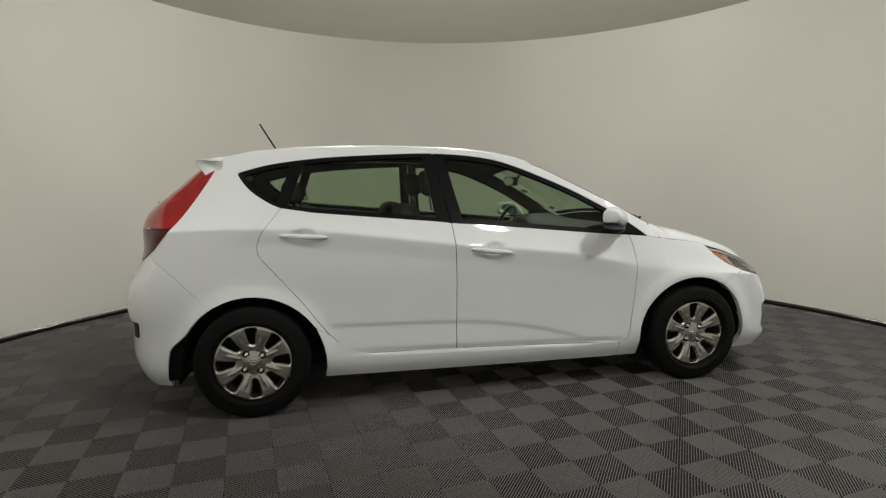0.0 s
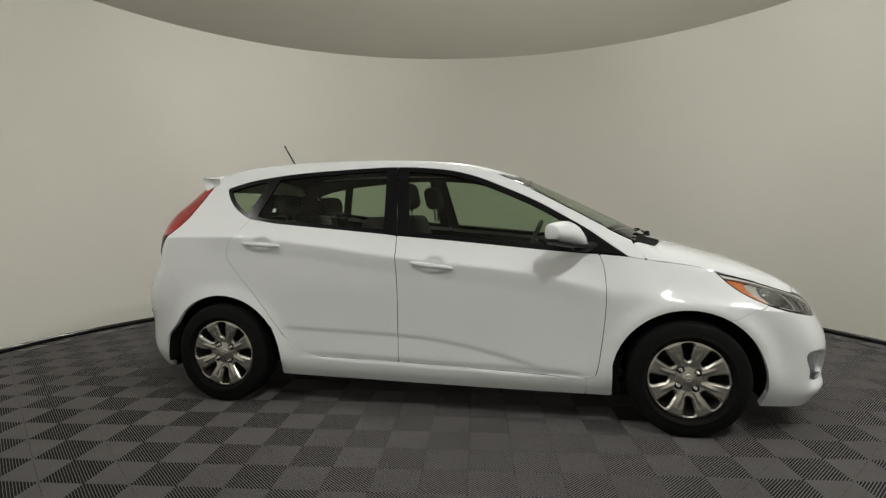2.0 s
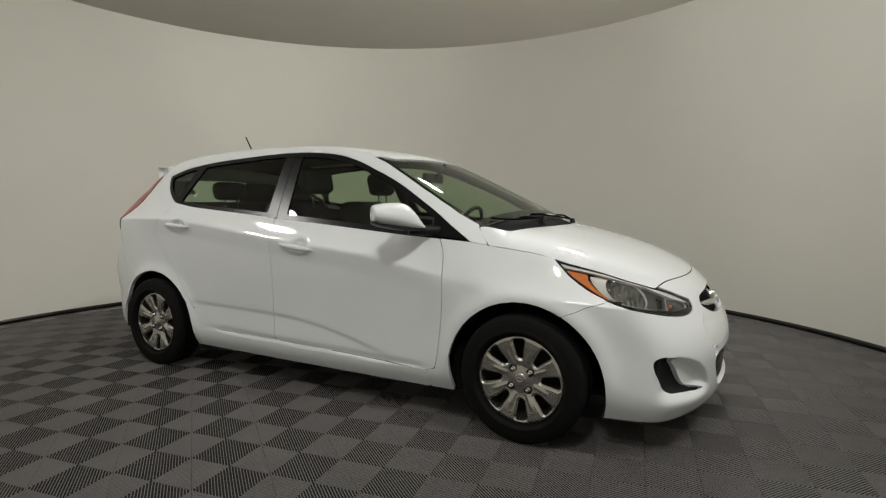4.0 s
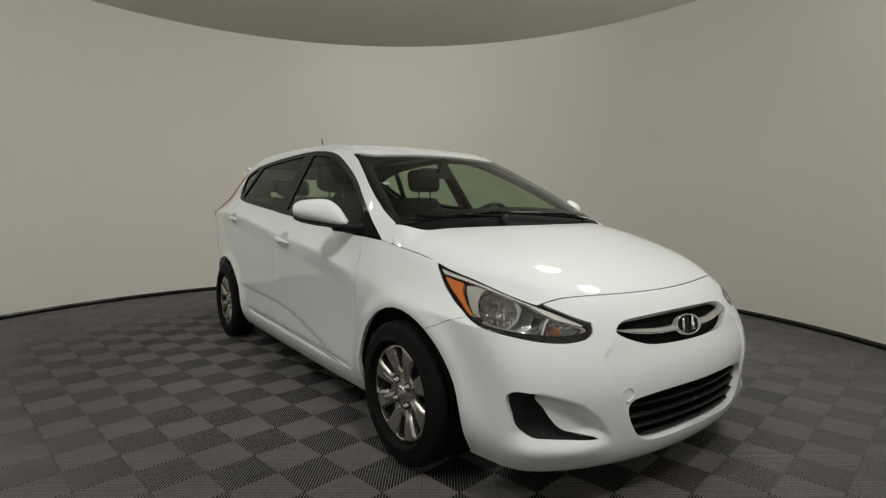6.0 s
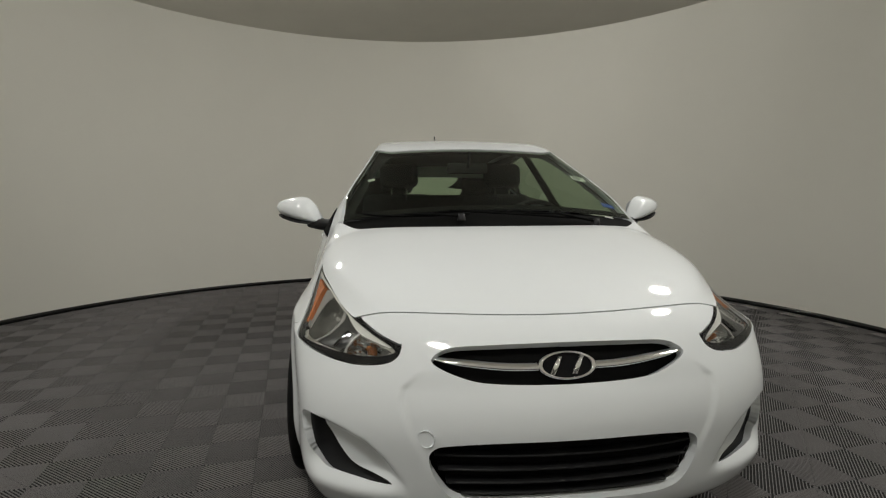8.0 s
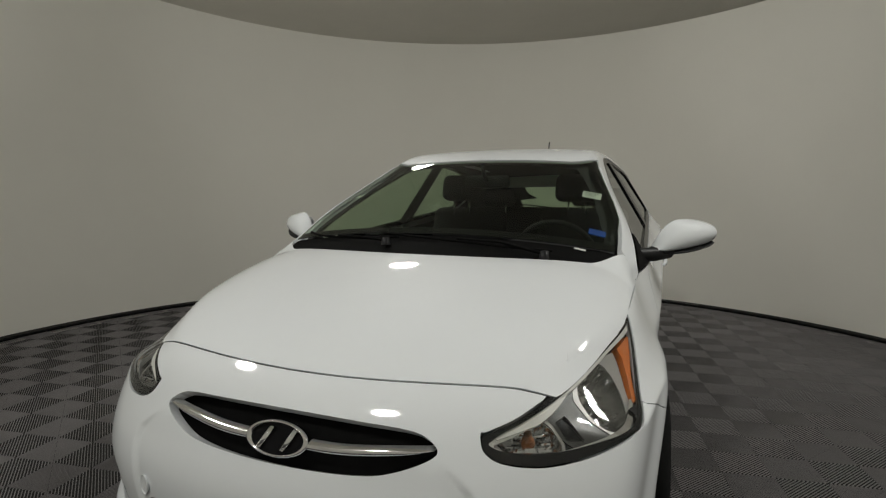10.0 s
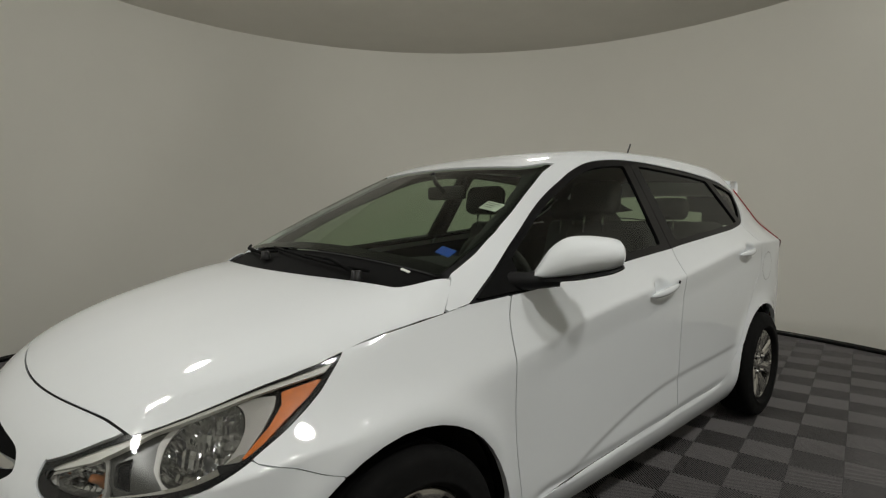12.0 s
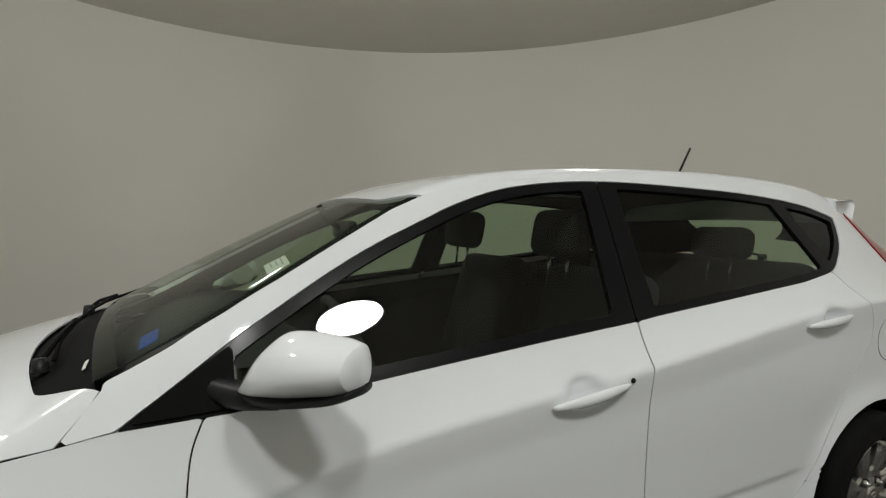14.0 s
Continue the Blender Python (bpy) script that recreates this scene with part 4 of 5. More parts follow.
for y in np.linspace(-0.575, 0.575, NS):
    ya = abs(y)
    x0 = -1.432
    z0 = float(on_top(np.array([x0]), np.array([min(ya, 0.50)]))[0, 2]) - 0.35 * max(ya - 0.50, 0)
    xt, zt = -1.65 + 0.27 * ya**2, 1.351 - 0.045 * ya**2
    sec = [(x0, z0), (x0 + (xt - x0) * 0.5, z0 + (zt - z0) * 0.40), (xt + 0.012, zt + 0.003), (xt, zt - 0.005), (xt + 0.006, zt - 0.022), (xt + 0.05, zt - 0.086), (x0 - 0.06, zt - 0.098), (x0, zt - 0.085)]
    verts += [(x, y * (1 + 0.04 * min(1, max(0, (zt - z) / 0.07))), z) for x, z in sec]
k = 8
for i in range(NS - 1):
    for q in range(k):
        q2 = (q + 1) % k
        faces.append((i * k + q, (i + 1) * k + q, (i + 1) * k + q2, i * k + q2))
faces += [tuple(range(k))[::-1], tuple(range((NS - 1) * k, NS * k))]
mesh_ob("roof_spoiler", verts, [f[::-1] for f in faces], M_WHITE, car, "white rear roof spoiler")
for s in (1, -1):
    panel("rear_reflector", on_tail, (0.5, 1.1, 0.40, 0.54), 0.012, 0.008, lambda u, v: np.minimum(0.036 - np.abs(u - 0.800 - 0.15 * (v - 0.46)), 0.042 - np.abs(v - 0.468)), M_DARKRED, car, "red rear reflector", sink=-0.002, side=s)
    for hx, r0, r1, a0, a1 in ((HUB_R, 0.345, 0.425, 150, 189), (HUB_F, 0.316, 0.362, 158, 196)):
        verts, faces = [], []
        n = 14
        for i in range(n):
            a = radians(a0 + (a1 - a0) * i / (n - 1))
            b = r0 + 0.008 * math.sin(i / (n - 1) * 3)
            for r, y in ((b, 0.60), (b, 0.756), (b + 0.008, 0.763), (r1 - 0.004, 0.763), (r1, 0.756), (r1, 0.60)):
                verts.append((hx + r * math.cos(a), s * y, 0.272 + r * math.sin(a)))
        for i in range(n - 1):
            for k in range(6):
                q = (i * 6 + k, i * 6 + (k + 1) % 6, i * 6 + 6 + (k + 1) % 6, i * 6 + 6 + k)
                faces.append(q if s < 0 else q[::-1])
        faces += [tuple(range(6)), tuple(range(6 * n - 6, 6 * n))]
        mesh_ob("mud_flap", verts, faces, M_MATTE, car, "black rubber mud flap")

# fuel flap on the left rear quarter
flap = panel("fuel_flap", on_side, (-1.46, -1.26, 0.74, 0.94), 0.008, 0.008, lambda u, v: 0.0775 - np.hypot(u + 1.36, v - 0.842), M_WHITE, car, "round white fuel flap", sink=-0.0010, deep=0.001)
panel("flap_gap", on_side, (-1.46, -1.26, 0.74, 0.94), 0.0015, 0.0015, lambda u, v: 0.0011 - np.abs(np.hypot(u + 1.36, v - 0.842) - 0.0790), M_GAP, flap, sink=-0.0006, deep=0)
# rear wiper
rear_arm = [(tail_x(y, z) - 0.028, y, z) for y, z in ((0.0, 1.06), (-0.12, 1.085), (-0.25, 1.10), (-0.40, 1.11))]
rw = tube("rear_wiper", rear_arm, 0.007, M_BLACK, car, "black rear wiper", r2=0.005)
tube("wiper_pivot", [(rear_arm[0][0] - 0.006, 0.0, 1.06), (rear_arm[0][0] + 0.03, 0.0, 1.05)], 0.016, M_BLACK, rw)
# small sticker inside the right rear door window
panel("window_sticker", on_side, (-1.03, -0.96, 1.11, 1.17), 0.004, 0.004, lambda u, v: 0.013 - np.hypot(u + 0.997, v - 1.138), M_STEEL, car, "small round grey window sticker", sink=0.0135, deep=0, side=-1)

# ---- underbody, wheel wells and linings ----
bm = bmesh.new()
box(bm, -1.74, 1.74, -0.58, 0.58, 0.185, 0.235, 0.02)
box(bm, 1.10, 1.72, -0.44, 0.44, 0.22, 0.64, 0.05)
box(bm, -0.92, 0.92, -0.74, 0.74, 0.18, 0.26, 0.02)
box(bm, -1.76, -1.55, -0.60, 0.60, 0.22, 0.70, 0.04)
part("underbody", bm, M_GAP, car, "black underbody")
tube("exhaust_pipe", [(-0.6, -0.35, 0.19), (-1.3, -0.42, 0.20), (-1.70, -0.45, 0.215)], 0.028, M_STEEL, car)
for hx in (HUB_F, HUB_R):
    for s in (1, -1):
        verts, faces = [], []
        rr = 0.378 if hx > 0 else 0.384
        for i in range(25):
            a = radians(-14 + 208 * i / 24)
            for y in (0.42, 0.752):
                verts.append((hx + rr * math.cos(a), s * y, 0.268 + rr * math.sin(a)))
        for i in range(24):
            faces.append((2 * i, 2 * i + 1, 2 * i + 3, 2 * i + 2))
        c = len(verts)
        verts.append((hx, s * 0.42, 0.268))
        for i in range(24):
            faces.append((2 * i, 2 * i + 2, c))
        mesh_ob("wheel_well", verts, faces, M_GAP, car, "black wheel arch liner")
for s in (1, -1):
    panel("door_lining", on_side, (-1.75, 1.02, 0.24, 1.10), 0.04, 0.03, lambda u, v: np.minimum(np.interp(u, [-1.8, -1.35, -1.28, -1.13, -0.6, 0, 1.1], [1.0, 1.15, 1.12, 1.075, 1.015, 0.965, 0.865]) - v, np.minimum(np.hypot(u - HUB_F, v - 0.27), np.hypot(u - HUB_R, v - 0.262)) - 0.39), M_DASH, car, sink=0.055, deep=0, side=s)
    panel("pillar_lining", on_side, (-1.72, 1.10, 0.88, 1.40), 0.03, 0.016, lambda u, v: np.minimum(-dist(DLO, u, v) + 0.004, np.minimum(side_top(u, v) + 0.03, v - np.interp(u, [-1.8, -1.3, 1.0, 1.1], [0.85, 1.10, 0.90, 0.90]))), M_DASH, car, sink=0.034, deep=0, side=s)
panel("headliner", on_top, (-1.42, 0.40, 0.0, 0.52), 0.05, 0.05, lambda u, v: edge_y(u) - 0.02 - v, M_HEADLINER, car, sink=0.035, deep=0, both=True)
panel("bonnet_lining", on_top, (1.12, 1.86, 0.0, 0.62), 0.06, 0.05, lambda u, v: np.minimum(HOOD_EDGE(u) - 0.05 - v, 1.0), M_GAP, car, sink=0.05, deep=0, both=True)


# ---- wheels ----
def wheel(hx, s):
    w = lathe("wheel", [(0.0, -0.03), (0.165, -0.03), (0.178, 0.03), (0.186, 0.045), (0.186, -0.07), (0.10, -0.07)], 40, M_GAP, car, "steel wheel with silver cover and black tyre")
    w.matrix_basis = Matrix.Translation((hx, s * 0.760, HUB_Z)) @ (Matrix.Identity(4) if s > 0 else pose(0, 0, 0, 0, 0, 180))
    prof = [(0.186, -0.085), (0.205, -0.094), (0.235, -0.095), (0.268, -0.088), (0.285, -0.078), (0.2905, -0.066), (0.291, -0.045), (0.286, -0.042), (0.286, -0.036), (0.291, -0.033), (0.291, -0.012), (0.286, -0.009), (0.286, -0.003), (0.291, 0.0), (0.291, 0.020), (0.286, 0.023), (0.286, 0.029), (0.291, 0.032), (0.2905, 0.052), (0.287, 0.064), (0.280, 0.073), (0.266, 0.081), (0.262, 0.0815), (0.258, 0.0835), (0.240, 0.0865), (0.222, 0.0870), (0.220, 0.0885), (0.216, 0.0870), (0.210, 0.083), (0.205, 0.074), (0.202, 0.058), (0.190, 0.050)]
    lathe("tyre", prof, 72, M_TYRE, w, "black rubber tyre")
    # cover with eight paddle-shaped openings
    slots = []
    for k in range(8):
        a = 2 * math.pi * k / 8 - 0.05
        p = [(0.088, 0.004), (0.094, 0.013), (0.112, 0.0165), (0.135, 0.0205), (0.155, 0.0255), (0.170, 0.0275), (0.178, 0.021), (0.1785, 0.0), (0.176, -0.018), (0.165, -0.0245), (0.145, -0.0225), (0.120, -0.0175), (0.098, -0.0125)]
        q = closed([(r * math.cos(a) - t * math.sin(a), r * math.sin(a) + t * math.cos(a)) for r, t in p], 3)
        slots.append((a, q))

    def lie(u, v):
        r, th = np.hypot(u, v), np.arctan2(v, u)
        y = np.interp(r, [0.0, 0.03, 0.06, 0.075, 0.11, 0.15, 0.176, 0.189, 0.194], [0.056, 0.056, 0.049, 0.051, 0.060, 0.067, 0.068, 0.063, 0.054])
        ang = (th - slots[0][0] + math.pi / 8) % (math.pi / 4) - math.pi / 8
        # flat petals between the openings, folded along their middle and bevelled into each opening
        edge = np.abs(np.abs(ang) - math.pi / 8) * r
        y = y + 0.006 * np.clip(1 - edge / 0.012, 0, 1) * step(r, 0.055, 0.075) * (1 - step(r, 0.10, 0.15))
        near = np.full(np.shape(u), 1.0)
        for a, q in slots:
            near = np.minimum(near, -dist(q, u, v))
        y = y - 0.010 * np.clip(1 - near / 0.0085, 0, 1) * (1 - step(r, 0.172, 0.186))
        return np.stack([u, y, v], -1)

    def keep(u, v):
        h = 0.193 - np.hypot(u, v)
        for a, q in slots:
            h = np.minimum(h, -dist(q, u, v))
        return h
    if "cover" not in WHEEL_PARTS:
        P, faces = sheet(lie, (-0.194, 0.194, -0.194, 0.194), 0.0030, 0.0030, keep)
        n = np.cross(P[faces[0][1]] - P[faces[0][0]], P[faces[0][2]] - P[faces[0][0]])
        if n[1] < 0:
            faces = [f[::-1] for f in faces]
        N = normals(P, faces)
        seen = {}
        for f in faces:
            for k in range(len(f)):
                e = (f[k], f[(k + 1) % len(f)])
                if (e[1], e[0]) in seen:
                    seen.pop((e[1], e[0]))
                else:
                    seen[e] = 1
        verts, made = list(P), {}
        for a, b in seen:
            for k in (a, b):
                if k not in made:
                    made[k] = len(verts)
                    verts += [P[k], P[k] - np.array((0, 0.016, 0))]
            faces.append([made[b], made[a], made[a] + 1, made[b] + 1])
        WHEEL_PARTS["cover"] = mesh_ob("wheel_cover", verts, faces, M_SILVER, w, "silver eight-spoke wheel cover").data
    else:
        c = new("wheel_cover", WHEEL_PARTS["cover"])
        c.parent = w
        tagged(c, "silver eight-spoke wheel cover")
    for o in w.children:
        if o.name.startswith("wheel_cover"):
            o.scale = (1.03, 1, 1.03)
    lathe("hub_cap", [(0.0, 0.0625), (0.022, 0.0625), (0.029, 0.0605), (0.0315, 0.054)], 28, M_SILVER, w)
    oval = lathe("cap_badge", [(0.62, 0.0), (0.72, 0.0012), (0.9, 0.0012), (1.0, 0.0)], 28, M_CHROME, w)
    oval.matrix_basis = Matrix.Translation((0, 0.0628, 0)) @ Matrix.Diagonal((0.017, 1, 0.0105, 1))
    for k in range(4):
        a = math.pi / 4 + k * math.pi / 2 + 0.12
        nut = lathe("wheel_nut", [(0.0, 0.064), (0.006, 0.064), (0.0085, 0.060), (0.0095, 0.050), (0.0125, 0.0495), (0.0135, 0.044)], 12, M_CHROME, w)
        nut.location = (0.056 * math.cos(a), 0.004, 0.056 * math.sin(a))
        cup = lathe("nut_recess", [(0.0, 0.0), (0.0165, 0.0), (0.0175, 0.0018)], 16, M_GLOSSBLACK, w)
        cup.location = (0.056 * math.cos(a), 0.0530, 0.056 * math.sin(a))
    return w


WHEEL_PARTS = {}
for hx in (HUB_F, HUB_R):
    for s in (1, -1):
        wheel(hx, s)

# ---- door mirrors ----
for s in (1, -1):
    def shell(name, top, low, front, back, material, parent, label=""):
        """A hollow lofted from its inner tip outwards; top and low are heights, front and back depths."""
        verts, faces = [], []
        nu, nv = 26, 24
        u_ax, w_ax = Vector((-0.655, 0.745, 0.12)).normalized(), Vector((0.75, 0.66, 0)).normalized()
        c = Vector((0.787, 0.770, 0.995))
        for i in range(nu):
            t = 0.5 - 0.5 * math.cos(math.pi * i / (nu - 1))
            zt, zl = float(top(t)), float(low(t))
            h, zc = max((zt - zl) / 2, 0.001), (zt + zl) / 2
            for k in range(nv):
                a = 2 * math.pi * k / nv
                ca, sa = math.cos(a), math.sin(a)
                zr = zl + (0.22 + 0.30 * t) * (zt - zl) if ca > 0 else zc
                d = (front(t) * (1 - 0.30 * abs(sa) - 0.70 * abs(sa) ** 4) if ca > 0 else -back(t) * abs(ca) ** 0.8)
                z = zr + (zt - zr if sa > 0 else zr - zl) * abs(sa) ** 0.85 * (1 if sa > 0 else -1)
                p = c + u_ax * (0.016 + 0.252 * t) + w_ax * d
                verts.append((p.x, s * p.y, p.z + z))
        for i in range(nu - 1):
            for k in range(nv):
                k2 = (k + 1) % nv
                f = (i * nv + k, (i + 1) * nv + k, (i + 1) * nv + k2, i * nv + k2)
                faces.append(f if s > 0 else f[::-1])
        rim = len(verts)
        mid = [sum(v[q] for v in verts[(nu - 1) * nv:]) / nv for q in range(3)]
        for v in verts[(nu - 1) * nv:nu * nv]:
            verts.append(v)
        for v in verts[(nu - 1) * nv:nu * nv]:
            verts.append(tuple(mid[q] + (v[q] - mid[q]) * 0.8 + (0.006 * u_ax[q] * (s if q == 1 else 1)) for q in range(3)))
        for k in range(nv):
            k2 = (k + 1) % nv
            f = (rim + k, rim + nv + k, rim + nv + k2, rim + k2)
            faces.append(f if s > 0 else f[::-1])
        nu = (rim + 2 * nv) // nv
        faces += [tuple(range(nv)) if s > 0 else tuple(range(nv))[::-1], tuple(range((nu - 1) * nv, nu * nv))[::-1] if s > 0 else tuple(range((nu - 1) * nv, nu * nv))]
        ob = mesh_ob(name, verts, [f[::-1] for f in faces], material, parent, label)
        return ob
    m_top = spline((0.0, -0.036), (0.07, -0.012), (0.16, 0.020), (0.28, 0.046), (0.38, 0.057), (0.5, 0.059), (0.7, 0.053), (0.86, 0.044), (0.95, 0.037), (1.0, 0.031))
    m_low = spline((0.0, -0.044), (0.1, -0.054), (0.25, -0.059), (0.5, -0.061), (0.75, -0.059), (0.95, -0.054), (1.0, -0.050))
    thick = lambda t: 0.078 * (math.sin(math.pi * (0.05 + 0.72 * t)) ** 0.55) + 0.002
    m = shell("door_mirror", m_top, m_low, thick, lambda t: 0.020 + 0.012 * t, M_WHITE, car, "white door mirror with black base")
    shell("mirror_base", lambda t: m_low(t) + 0.014, lambda t: m_low(t) - 0.007 - 0.003 * math.sin(math.pi * t), lambda t: 0.84 * thick(t), lambda t: 0.022 + 0.012 * t, M_BLACK, m)
    arm = [(0.850, 0.680, 0.938), (0.825, 0.735, 0.936), (0.785, 0.79, 0.938), (0.73, 0.84, 0.944)]
    tube("mirror_arm", [(x, s * y, z) for x, y, z in arm], 0.031, M_BLACK, m, n=14, r2=0.024)
    # small dark triangle that carries it
    panel("mirror_sail", on_side, (0.76, 1.02, 0.86, 1.03), 0.012, 0.010, lambda u, v: np.minimum(dist(DLO, u, v) - 0.006, u - 0.80), M_MATTE, m, sink=-0.004, side=s)
    # glass
    g = lathe("mirror_glass", [(0.0, 0.0), (0.055, 0.0)], 24, M_CHROME, m, axis="z")
    g.matrix_basis = look((0.660, s * 0.862, 1.002), (1.660, s * (0.862 + 0.88), 1.002)) @ Matrix.Diagonal((1.45, 0.85, 1, 1))

# ---- door handles ----
for s in (1, -1):
    for x0, x1, z0, z1 in ((-0.128, 0.110, 0.852, 0.826), (-1.130, -0.892, 0.948, 0.934)):
        verts, faces = [], []
        n, k = 22, 10
        if s > 0 and x0 < -0.5:
            x0, x1 = x0 + 0.04, x1 + 0.04
        for i in range(n):
            t = i / (n - 1)
            x, z = x0 + (x1 - x0) * t, z0 + (z1 - z0) * t - 0.004
            flat = float(side_w(np.array([x0 - 0.02]), np.array([z0]))[0]) * (1 - t) + float(side_w(np.array([x1 + 0.02]), np.array([z1]))[0]) * t
            bow = math.sin(math.pi * t)
            y = flat + 0.004 + 0.012 * bow
            r = 0.0035 + 0.0115 * bow**0.55
            for q in range(k):
                a = 2 * math.pi * q / k
                verts.append((x, s * (y + 0.75 * r * math.cos(a)), z + r * math.sin(a)))
        for i in range(n - 1):
            for q in range(k):
                q2 = (q + 1) % k
                f = (i * k + q, i * k + q2, (i + 1) * k + q2, (i + 1) * k + q)
                faces.append(f if s > 0 else f[::-1])
        faces += [tuple(range(k)), tuple(range((n - 1) * k, n * k))]
        h = mesh_ob("door_handle", verts, faces, M_WHITE, car, "white door handle")
        if s > 0 and x0 > -0.5:
            lock = lathe("keyhole", [(0.0, 0.004), (0.006, 0.004), (0.007, 0.0)], 14, M_BLACK, h)
            lock.location = (-0.139, float(side_w(np.array([-0.139]), np.array([0.857]))[0]), 0.857)

# ---- aerial and wipers ----
tube("aerial", [(-1.185, 0, 1.405), (-1.20, 0, 1.43), (-1.30, 0, 1.598)], 0.0065, M_BLACK, car, "thin black roof aerial", r2=0.005)
bm = bmesh.new()
bmesh.ops.create_uvsphere(bm, u_segments=16, v_segments=8, radius=1, matrix=Matrix.Translation((-1.185, 0, 1.407)) @ Matrix.Diagonal((0.035, 0.018, 0.016, 1)))
part("aerial_foot", bm, M_BLACK, car, "", True)


def on_glass(x, y, up):
    return (x, y, float(on_top(np.array([x]), np.array([y]))[0, 2]) + up)


for (px, py), pts in (((1.175, 0.44), ((1.145, 0.46), (1.165, 0.30), (1.163, 0.12), (1.145, -0.06), (1.118, -0.20))), ((1.175, -0.16), ((1.150, -0.12), (1.150, -0.26), (1.125, -0.40), (1.085, -0.52), (1.045, -0.585)))):
    blade = tube("wiper", [on_glass(x, y, 0.009) for x, y in pts], 0.005, M_MATTE, car, "black windscreen wiper")
    tube("wiper_arm", [on_glass(px, py, 0.012), on_glass(px - 0.012, (py + pts[2][1]) / 2, 0.022), on_glass(pts[2][0], pts[2][1], 0.018)], 0.006, M_MATTE, blade, r2=0.0045)
    lathe("wiper_pivot", [(0.0, 0.03), (0.014, 0.028), (0.018, 0.0)], 16, M_BLACK, blade, axis="z").location = on_glass(px, py, -0.006)

# ---- inside ----
def seat(name, x, y, w, label, front=True):
    bm = bmesh.new()
    box(bm, -0.25, 0.27, -w / 2, w / 2, 0.30, 0.52, 0.06, seg=3)
    ob = part(name, bm, M_CLOTH, car, label, True, 60)
    ob.location = (x, y, 0)
    bm = bmesh.new()
    box(bm, -0.07, 0.07, -w / 2, w / 2, 0.0, 0.655, 0.06, Matrix.Translation((-0.24, 0, 0.46)) @ pose(0, 0, 0, 0, -17, 0), seg=3)
    part("backrest", bm, M_CLOTH, ob, "", True, 60)
    return ob


def headrest(parent, x, y, z, w=0.25, h=0.145):
    bm = bmesh.new()
    box(bm, -0.05, 0.05, -w / 2, w / 2, -h / 2, h / 2, 0.045, Matrix.Translation((x, y, z)) @ pose(0, 0, 0, 0, -12, 0), seg=4)
    hr = part("headrest", bm, M_CLOTH, parent, "dark cloth headrest", True, 60)
    for dy in (-0.05, 0.05):
        tube("headrest_post", [(x + 0.02, y + dy, z - 0.17), (x + 0.005, y + dy, z - 0.05)], 0.006, M_CHROME, hr)


for y in (0.36, -0.36):
    st_ = seat("front_seat", -0.02, y, 0.50, "dark grey cloth front seat")
    headrest(st_, -0.25, 0, 1.215, 0.26, 0.165)
bench = seat("rear_bench", -0.86, 0, 1.22, "dark grey cloth rear bench seat")
for y in (0.34, -0.34):
    headrest(bench, -0.235, y, 1.165, 0.26, 0.13)

# dashboard, lofted from door to door
verts, faces = [], []
sec = [(1.10, 0.895), (0.98, 0.945), (0.84, 0.958), (0.70, 0.955), (0.61, 0.935), (0.575, 0.895), (0.59, 0.80), (0.62, 0.70), (0.66, 0.60), (0.80, 0.40), (1.0, 0.35)]
NY = 25
for y in np.linspace(-0.66, 0.66, NY):
    hump = 0.030 * math.exp(-(((y - 0.36) / 0.17) ** 2))
    for x, z in sec:
        verts.append((x - 0.15 * abs(y) ** 2 * (x > 0.9), y, z + (hump if 0.56 < x < 0.9 and z > 0.88 else 0)))
k = len(sec)
for i in range(NY - 1):
    for q in range(k - 1):
        faces.append((i * k + q, i * k + q + 1, (i + 1) * k + q + 1, (i + 1) * k + q))
mesh_ob("dashboard", verts, [f[::-1] for f in faces], M_DASH, car, "dark plastic dashboard")
bm = bmesh.new()
box(bm, 0.0, 0.62, -0.10, 0.10, 0.28, 0.56, 0.03)
part("centre_console", bm, M_DASH, car, "dark centre console", True)
bm = bmesh.new()
box(bm, -1.80, 1.05, -0.70, 0.70, 0.255, 0.285, 0.0)
box(bm, -1.78, -1.20, -0.50, 0.50, 0.28, 0.72, 0.03)
part("cabin_floor", bm, M_GAP, car, "black carpet cabin floor")
n2 = 40
verts, faces = [], []
for i in range(n2):
    a = 2 * math.pi * i / n2
    for q in range(8):
        b = 2 * math.pi * q / 8
        r = 0.183 + 0.014 * math.cos(b)
        verts.append((0.014 * math.sin(b), r * math.cos(a), r * math.sin(a)))
for i in range(n2):
    for q in range(8):
        i2, q2 = (i + 1) % n2, (q + 1) % 8
        faces.append((i * 8 + q, i2 * 8 + q, i2 * 8 + q2, i * 8 + q2))
sw = mesh_ob("steering_wheel", verts, faces, M_DASH, car, "black steering wheel")
sw.matrix_basis = Matrix.Translation((0.455, 0.36, 0.875)) @ pose(0, 0, 0, 0, 24, 0)
bm = bmesh.new()
box(bm, -0.02, 0.04, -0.075, 0.075, -0.065, 0.055, 0.02)
box(bm, -0.005, 0.012, -0.175, -0.06, -0.03, 0.01, 0.005)
box(bm, -0.005, 0.012, 0.06, 0.175, -0.03, 0.01, 0.005)
box(bm, -0.005, 0.012, -0.025, 0.025, -0.175, -0.05, 0.005)
part("wheel_hub", bm, M_DASH, sw, "", True)
tube("steering_column", [(0.03, 0, 0), (0.35, 0, 0.02)], 0.035, M_DASH, sw)
bm = bmesh.new()
box(bm, 0.37, 0.405, -0.115, 0.115, 1.20, 1.262, 0.014)
rvm = part("rear_view_mirror", bm, M_BLACK, car, "black interior mirror on the windscreen", True)
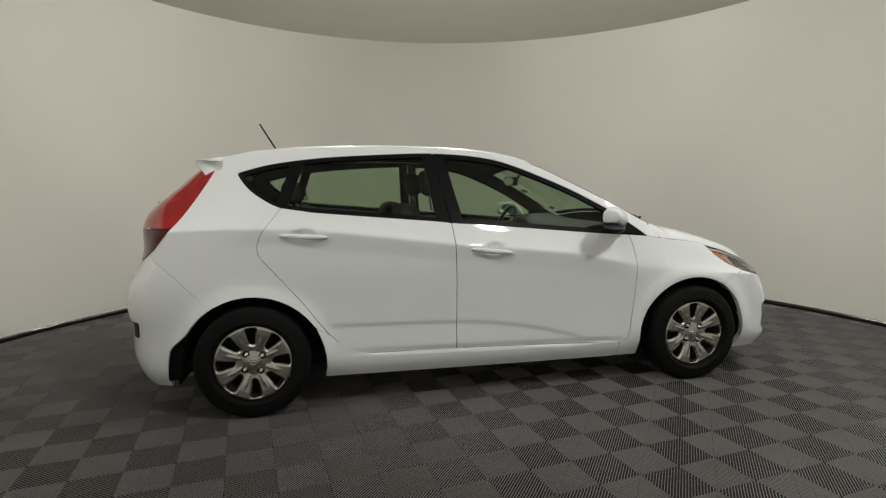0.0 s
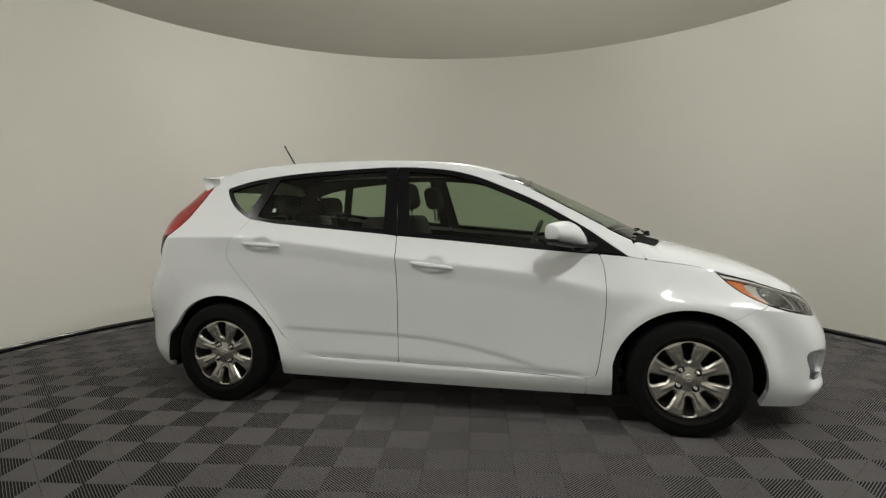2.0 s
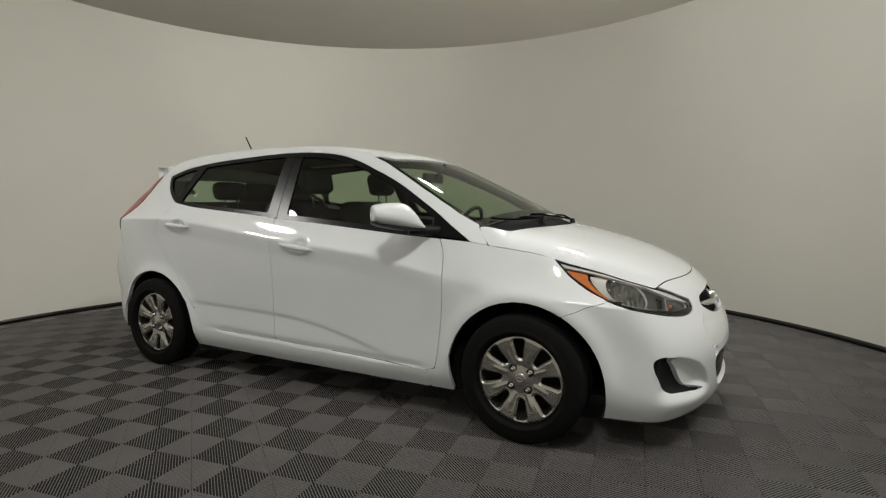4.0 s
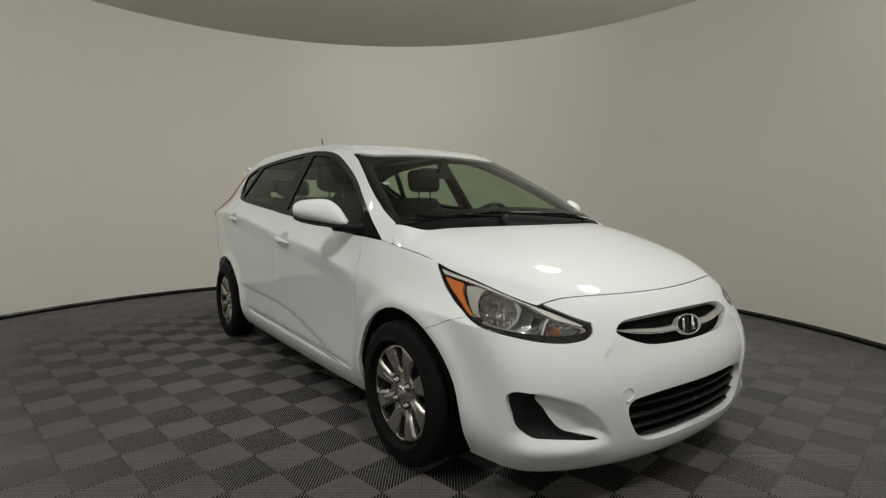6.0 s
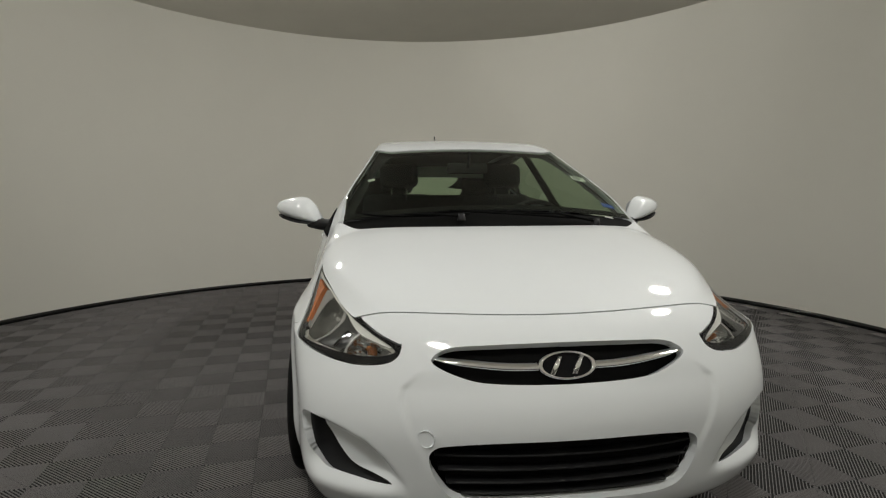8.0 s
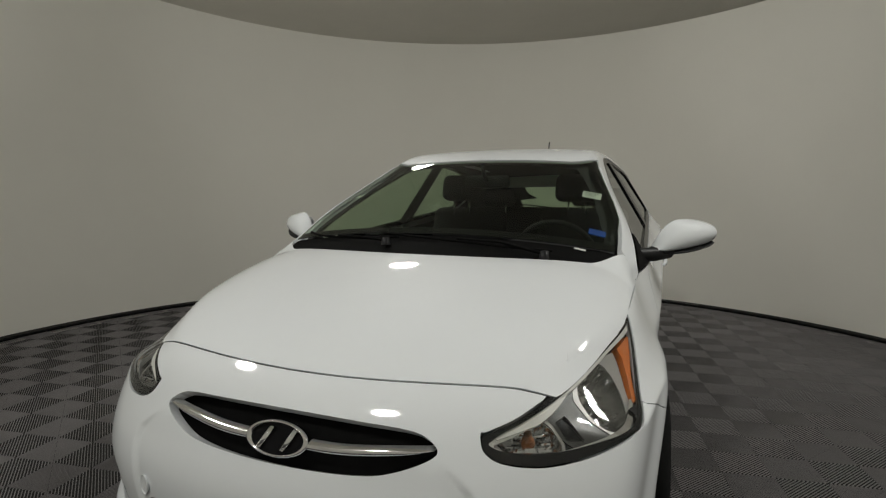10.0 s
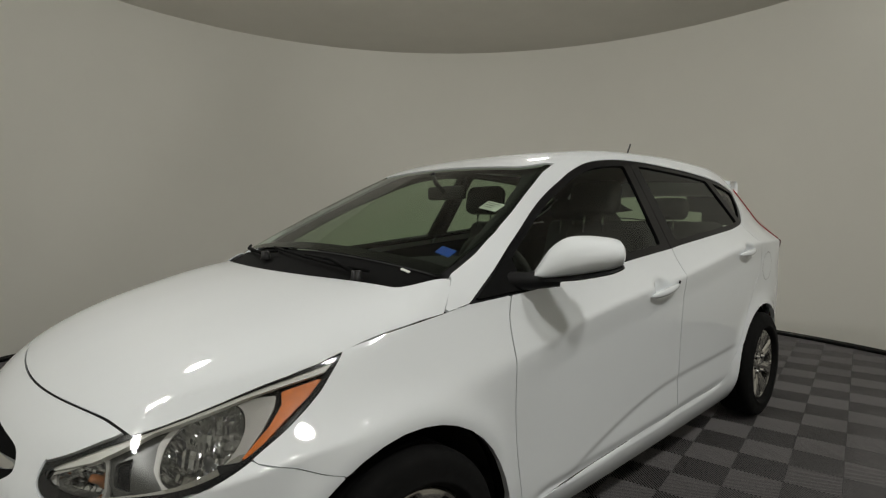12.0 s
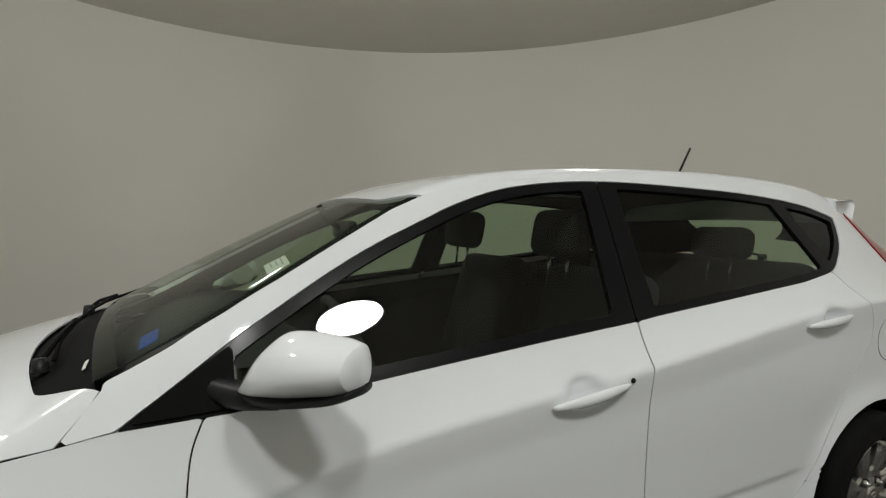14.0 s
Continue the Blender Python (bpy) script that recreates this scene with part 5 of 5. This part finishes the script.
tube("mirror_stalk", [(0.405, 0, 1.235), (0.45, 0, 1.27), (0.475, 0, 1.315)], 0.010, M_BLACK, rvm)
lathe("mirror_glass", [(0.0, 0.0), (0.028, 0.0)], 20, M_CHROME, rvm, axis="z").matrix_basis = Matrix.Translation((0.3685, 0, 1.231)) @ pose(0, 0, 0, 0, -90, 0) @ Matrix.Diagonal((1.0, 3.6, 1, 1))


def on_screen(name, x, y, w, h, material, label):
    """A sticker behind the windscreen."""
    verts = []
    for dx, dy in ((-h, -w), (h, -w), (h, w), (-h, w)):
        p = on_glass(x + dx / 2, y + dy / 2, -0.008)
        q = on_glass(x + dx / 2, y + dy / 2, -0.010)
        verts += [p, q]
    f = [(0, 2, 4, 6), (1, 7, 5, 3), (0, 1, 3, 2), (2, 3, 5, 4), (4, 5, 7, 6), (6, 7, 1, 0)]
    return mesh_ob(name, verts, f, material, car, label, smooth=False)


stick = on_screen("paper_sticker", 0.690, 0.540, 0.075, 0.050, M_PAPER, "white paper inspection sticker")
for k in range(3):
    d = 0.012 * (k - 1)
    p = [on_glass(0.690 + d + e, 0.540 + f, -0.0068) for e, f in ((-0.0016, -0.028), (0.0016, -0.028), (0.0016, 0.024 - 0.008 * k), (-0.0016, 0.024 - 0.008 * k))]
    mesh_ob("print_bar", p, [(0, 1, 2, 3)], M_STEEL, stick, smooth=False)
on_screen("blue_tag", 0.955, 0.590, 0.060, 0.034, M_BLUE, "small blue tag on the windscreen")
on_screen("paper_sticker", 0.712, -0.540, 0.035, 0.022, M_PAPER, "small white windscreen sticker")
on_screen("white_strip", 1.075, 0.545, 0.040, 0.007, M_PAPER, "thin white strip low behind the windscreen")


# ---- floor tiles: 0.4 m squares of four quarters, ribs turned by a quarter from each to the next ----
TILE, TURN, AX, AY = 0.4, 8.5, 0.25, -1.172


def tile_mesh(cut=None):
    """cut: (nx, ny, most), the straight edge along which a tile at the wall is trimmed."""
    verts, faces = [], []
    q, pitch, rib, deep = 0.2, 0.0109, 0.0025, 0.0036
    d = pitch * math.sqrt(2)
    w = rib * math.sqrt(2)
    g = 0.0008

    def clip_strip(s0, s1):
        """The part of the unit quarter with s0 <= u + v <= s1."""
        poly = [(g, g), (q - g, g), (q - g, q - g), (g, q - g)]
        for sign, lim in ((1, s0), (-1, s1)):
            outp = []
            for i, p in enumerate(poly):
                n = poly[(i + 1) % len(poly)]
                a, b = sign * (p[0] + p[1] - lim), sign * (n[0] + n[1] - lim)
                if a >= 0:
                    outp.append(p)
                if a * b < 0:
                    f = a / (a - b)
                    outp.append((p[0] + (n[0] - p[0]) * f, p[1] + (n[1] - p[1]) * f))
            poly = outp
            if len(poly) < 3:
                return []
        return poly

    def beside(poly, half):
        """The part of a rib on one side of the split along the quarter's diagonal."""
        outp = []
        for i, p in enumerate(poly):
            n = poly[(i + 1) % len(poly)]
            a, b = half * (p[0] - p[1]) - 0.0010, half * (n[0] - n[1]) - 0.0010
            if a >= 0:
                outp.append(p)
            if a * b < 0:
                f = a / (a - b)
                outp.append((p[0] + (n[0] - p[0]) * f, p[1] + (n[1] - p[1]) * f))
        return outp

    for iu in (0, 1):
        for iv in (0, 1):
            flip = (iu + iv) % 2 == RIBS
            s = d * 0.25
            while s < 2 * q:
                whole_rib = clip_strip(s, s + w)
                s += d
                for half in (1, -1):
                  poly = beside(whole_rib, half)
                  if len(poly) < 3:
                    continue
                  pts = [((q - u) if flip else u, v) for u, v in poly]
                  if flip:
                      pts = pts[::-1]
                  pts = [(u + iu * q - q, v + iv * q - q) for u, v in pts]
                  if cut:
                      outp = []
                      for i, p in enumerate(pts):
                          n_ = pts[(i + 1) % len(pts)]
                          a, b = cut[2] - cut[0] * p[0] - cut[1] * p[1], cut[2] - cut[0] * n_[0] - cut[1] * n_[1]
                          if a >= 0:
                              outp.append(p)
                          if a * b < 0:
                              f = a / (a - b)
                              outp.append((p[0] + (n_[0] - p[0]) * f, p[1] + (n_[1] - p[1]) * f))
                      pts = outp
                      if len(pts) < 3:
                          continue
                  k = len(verts)
                  n = len(pts)
                  verts += [(u, v, 0.0) for u, v in pts] + [(u, v, -deep) for u, v in pts]
                  faces.append(tuple(range(k, k + n)))
                  for i in range(n):
                      j = (i + 1) % n
                      faces.append((k + i, k + n + i, k + n + j, k + j))
    me = bpy.data.meshes.new("floor_tile")
    me.from_pydata(verts, [], faces)
    me.materials.append(M_TILE)
    me.update()
    return me


RIBS = 0
TILE_MESH = tile_mesh()
ct, st = math.cos(radians(TURN)), math.sin(radians(TURN))
for i in range(-14, 15):
    for j in range(-14, 15):
        x, y = AX + TILE * (ct * i - st * j), AY + TILE * (st * i + ct * j)
        away, wall_at = math.hypot(x - CX, y - CY), math.atan2(y - CY, x - CX)
        local = wall_at - radians(TURN)
        nx, ny = math.cos(local), math.sin(local)
        reach = 0.2 * (abs(nx) + abs(ny))
        if away - reach > RAD - 0.02:
            continue
        mesh = TILE_MESH if away + reach < RAD else tile_mesh((nx, ny, RAD + 0.004 - away))
        t = new("floor_tile", mesh)
        t.location, t.rotation_euler = (x, y, 0), (0, 0, radians(TURN))
        t.parent = floor
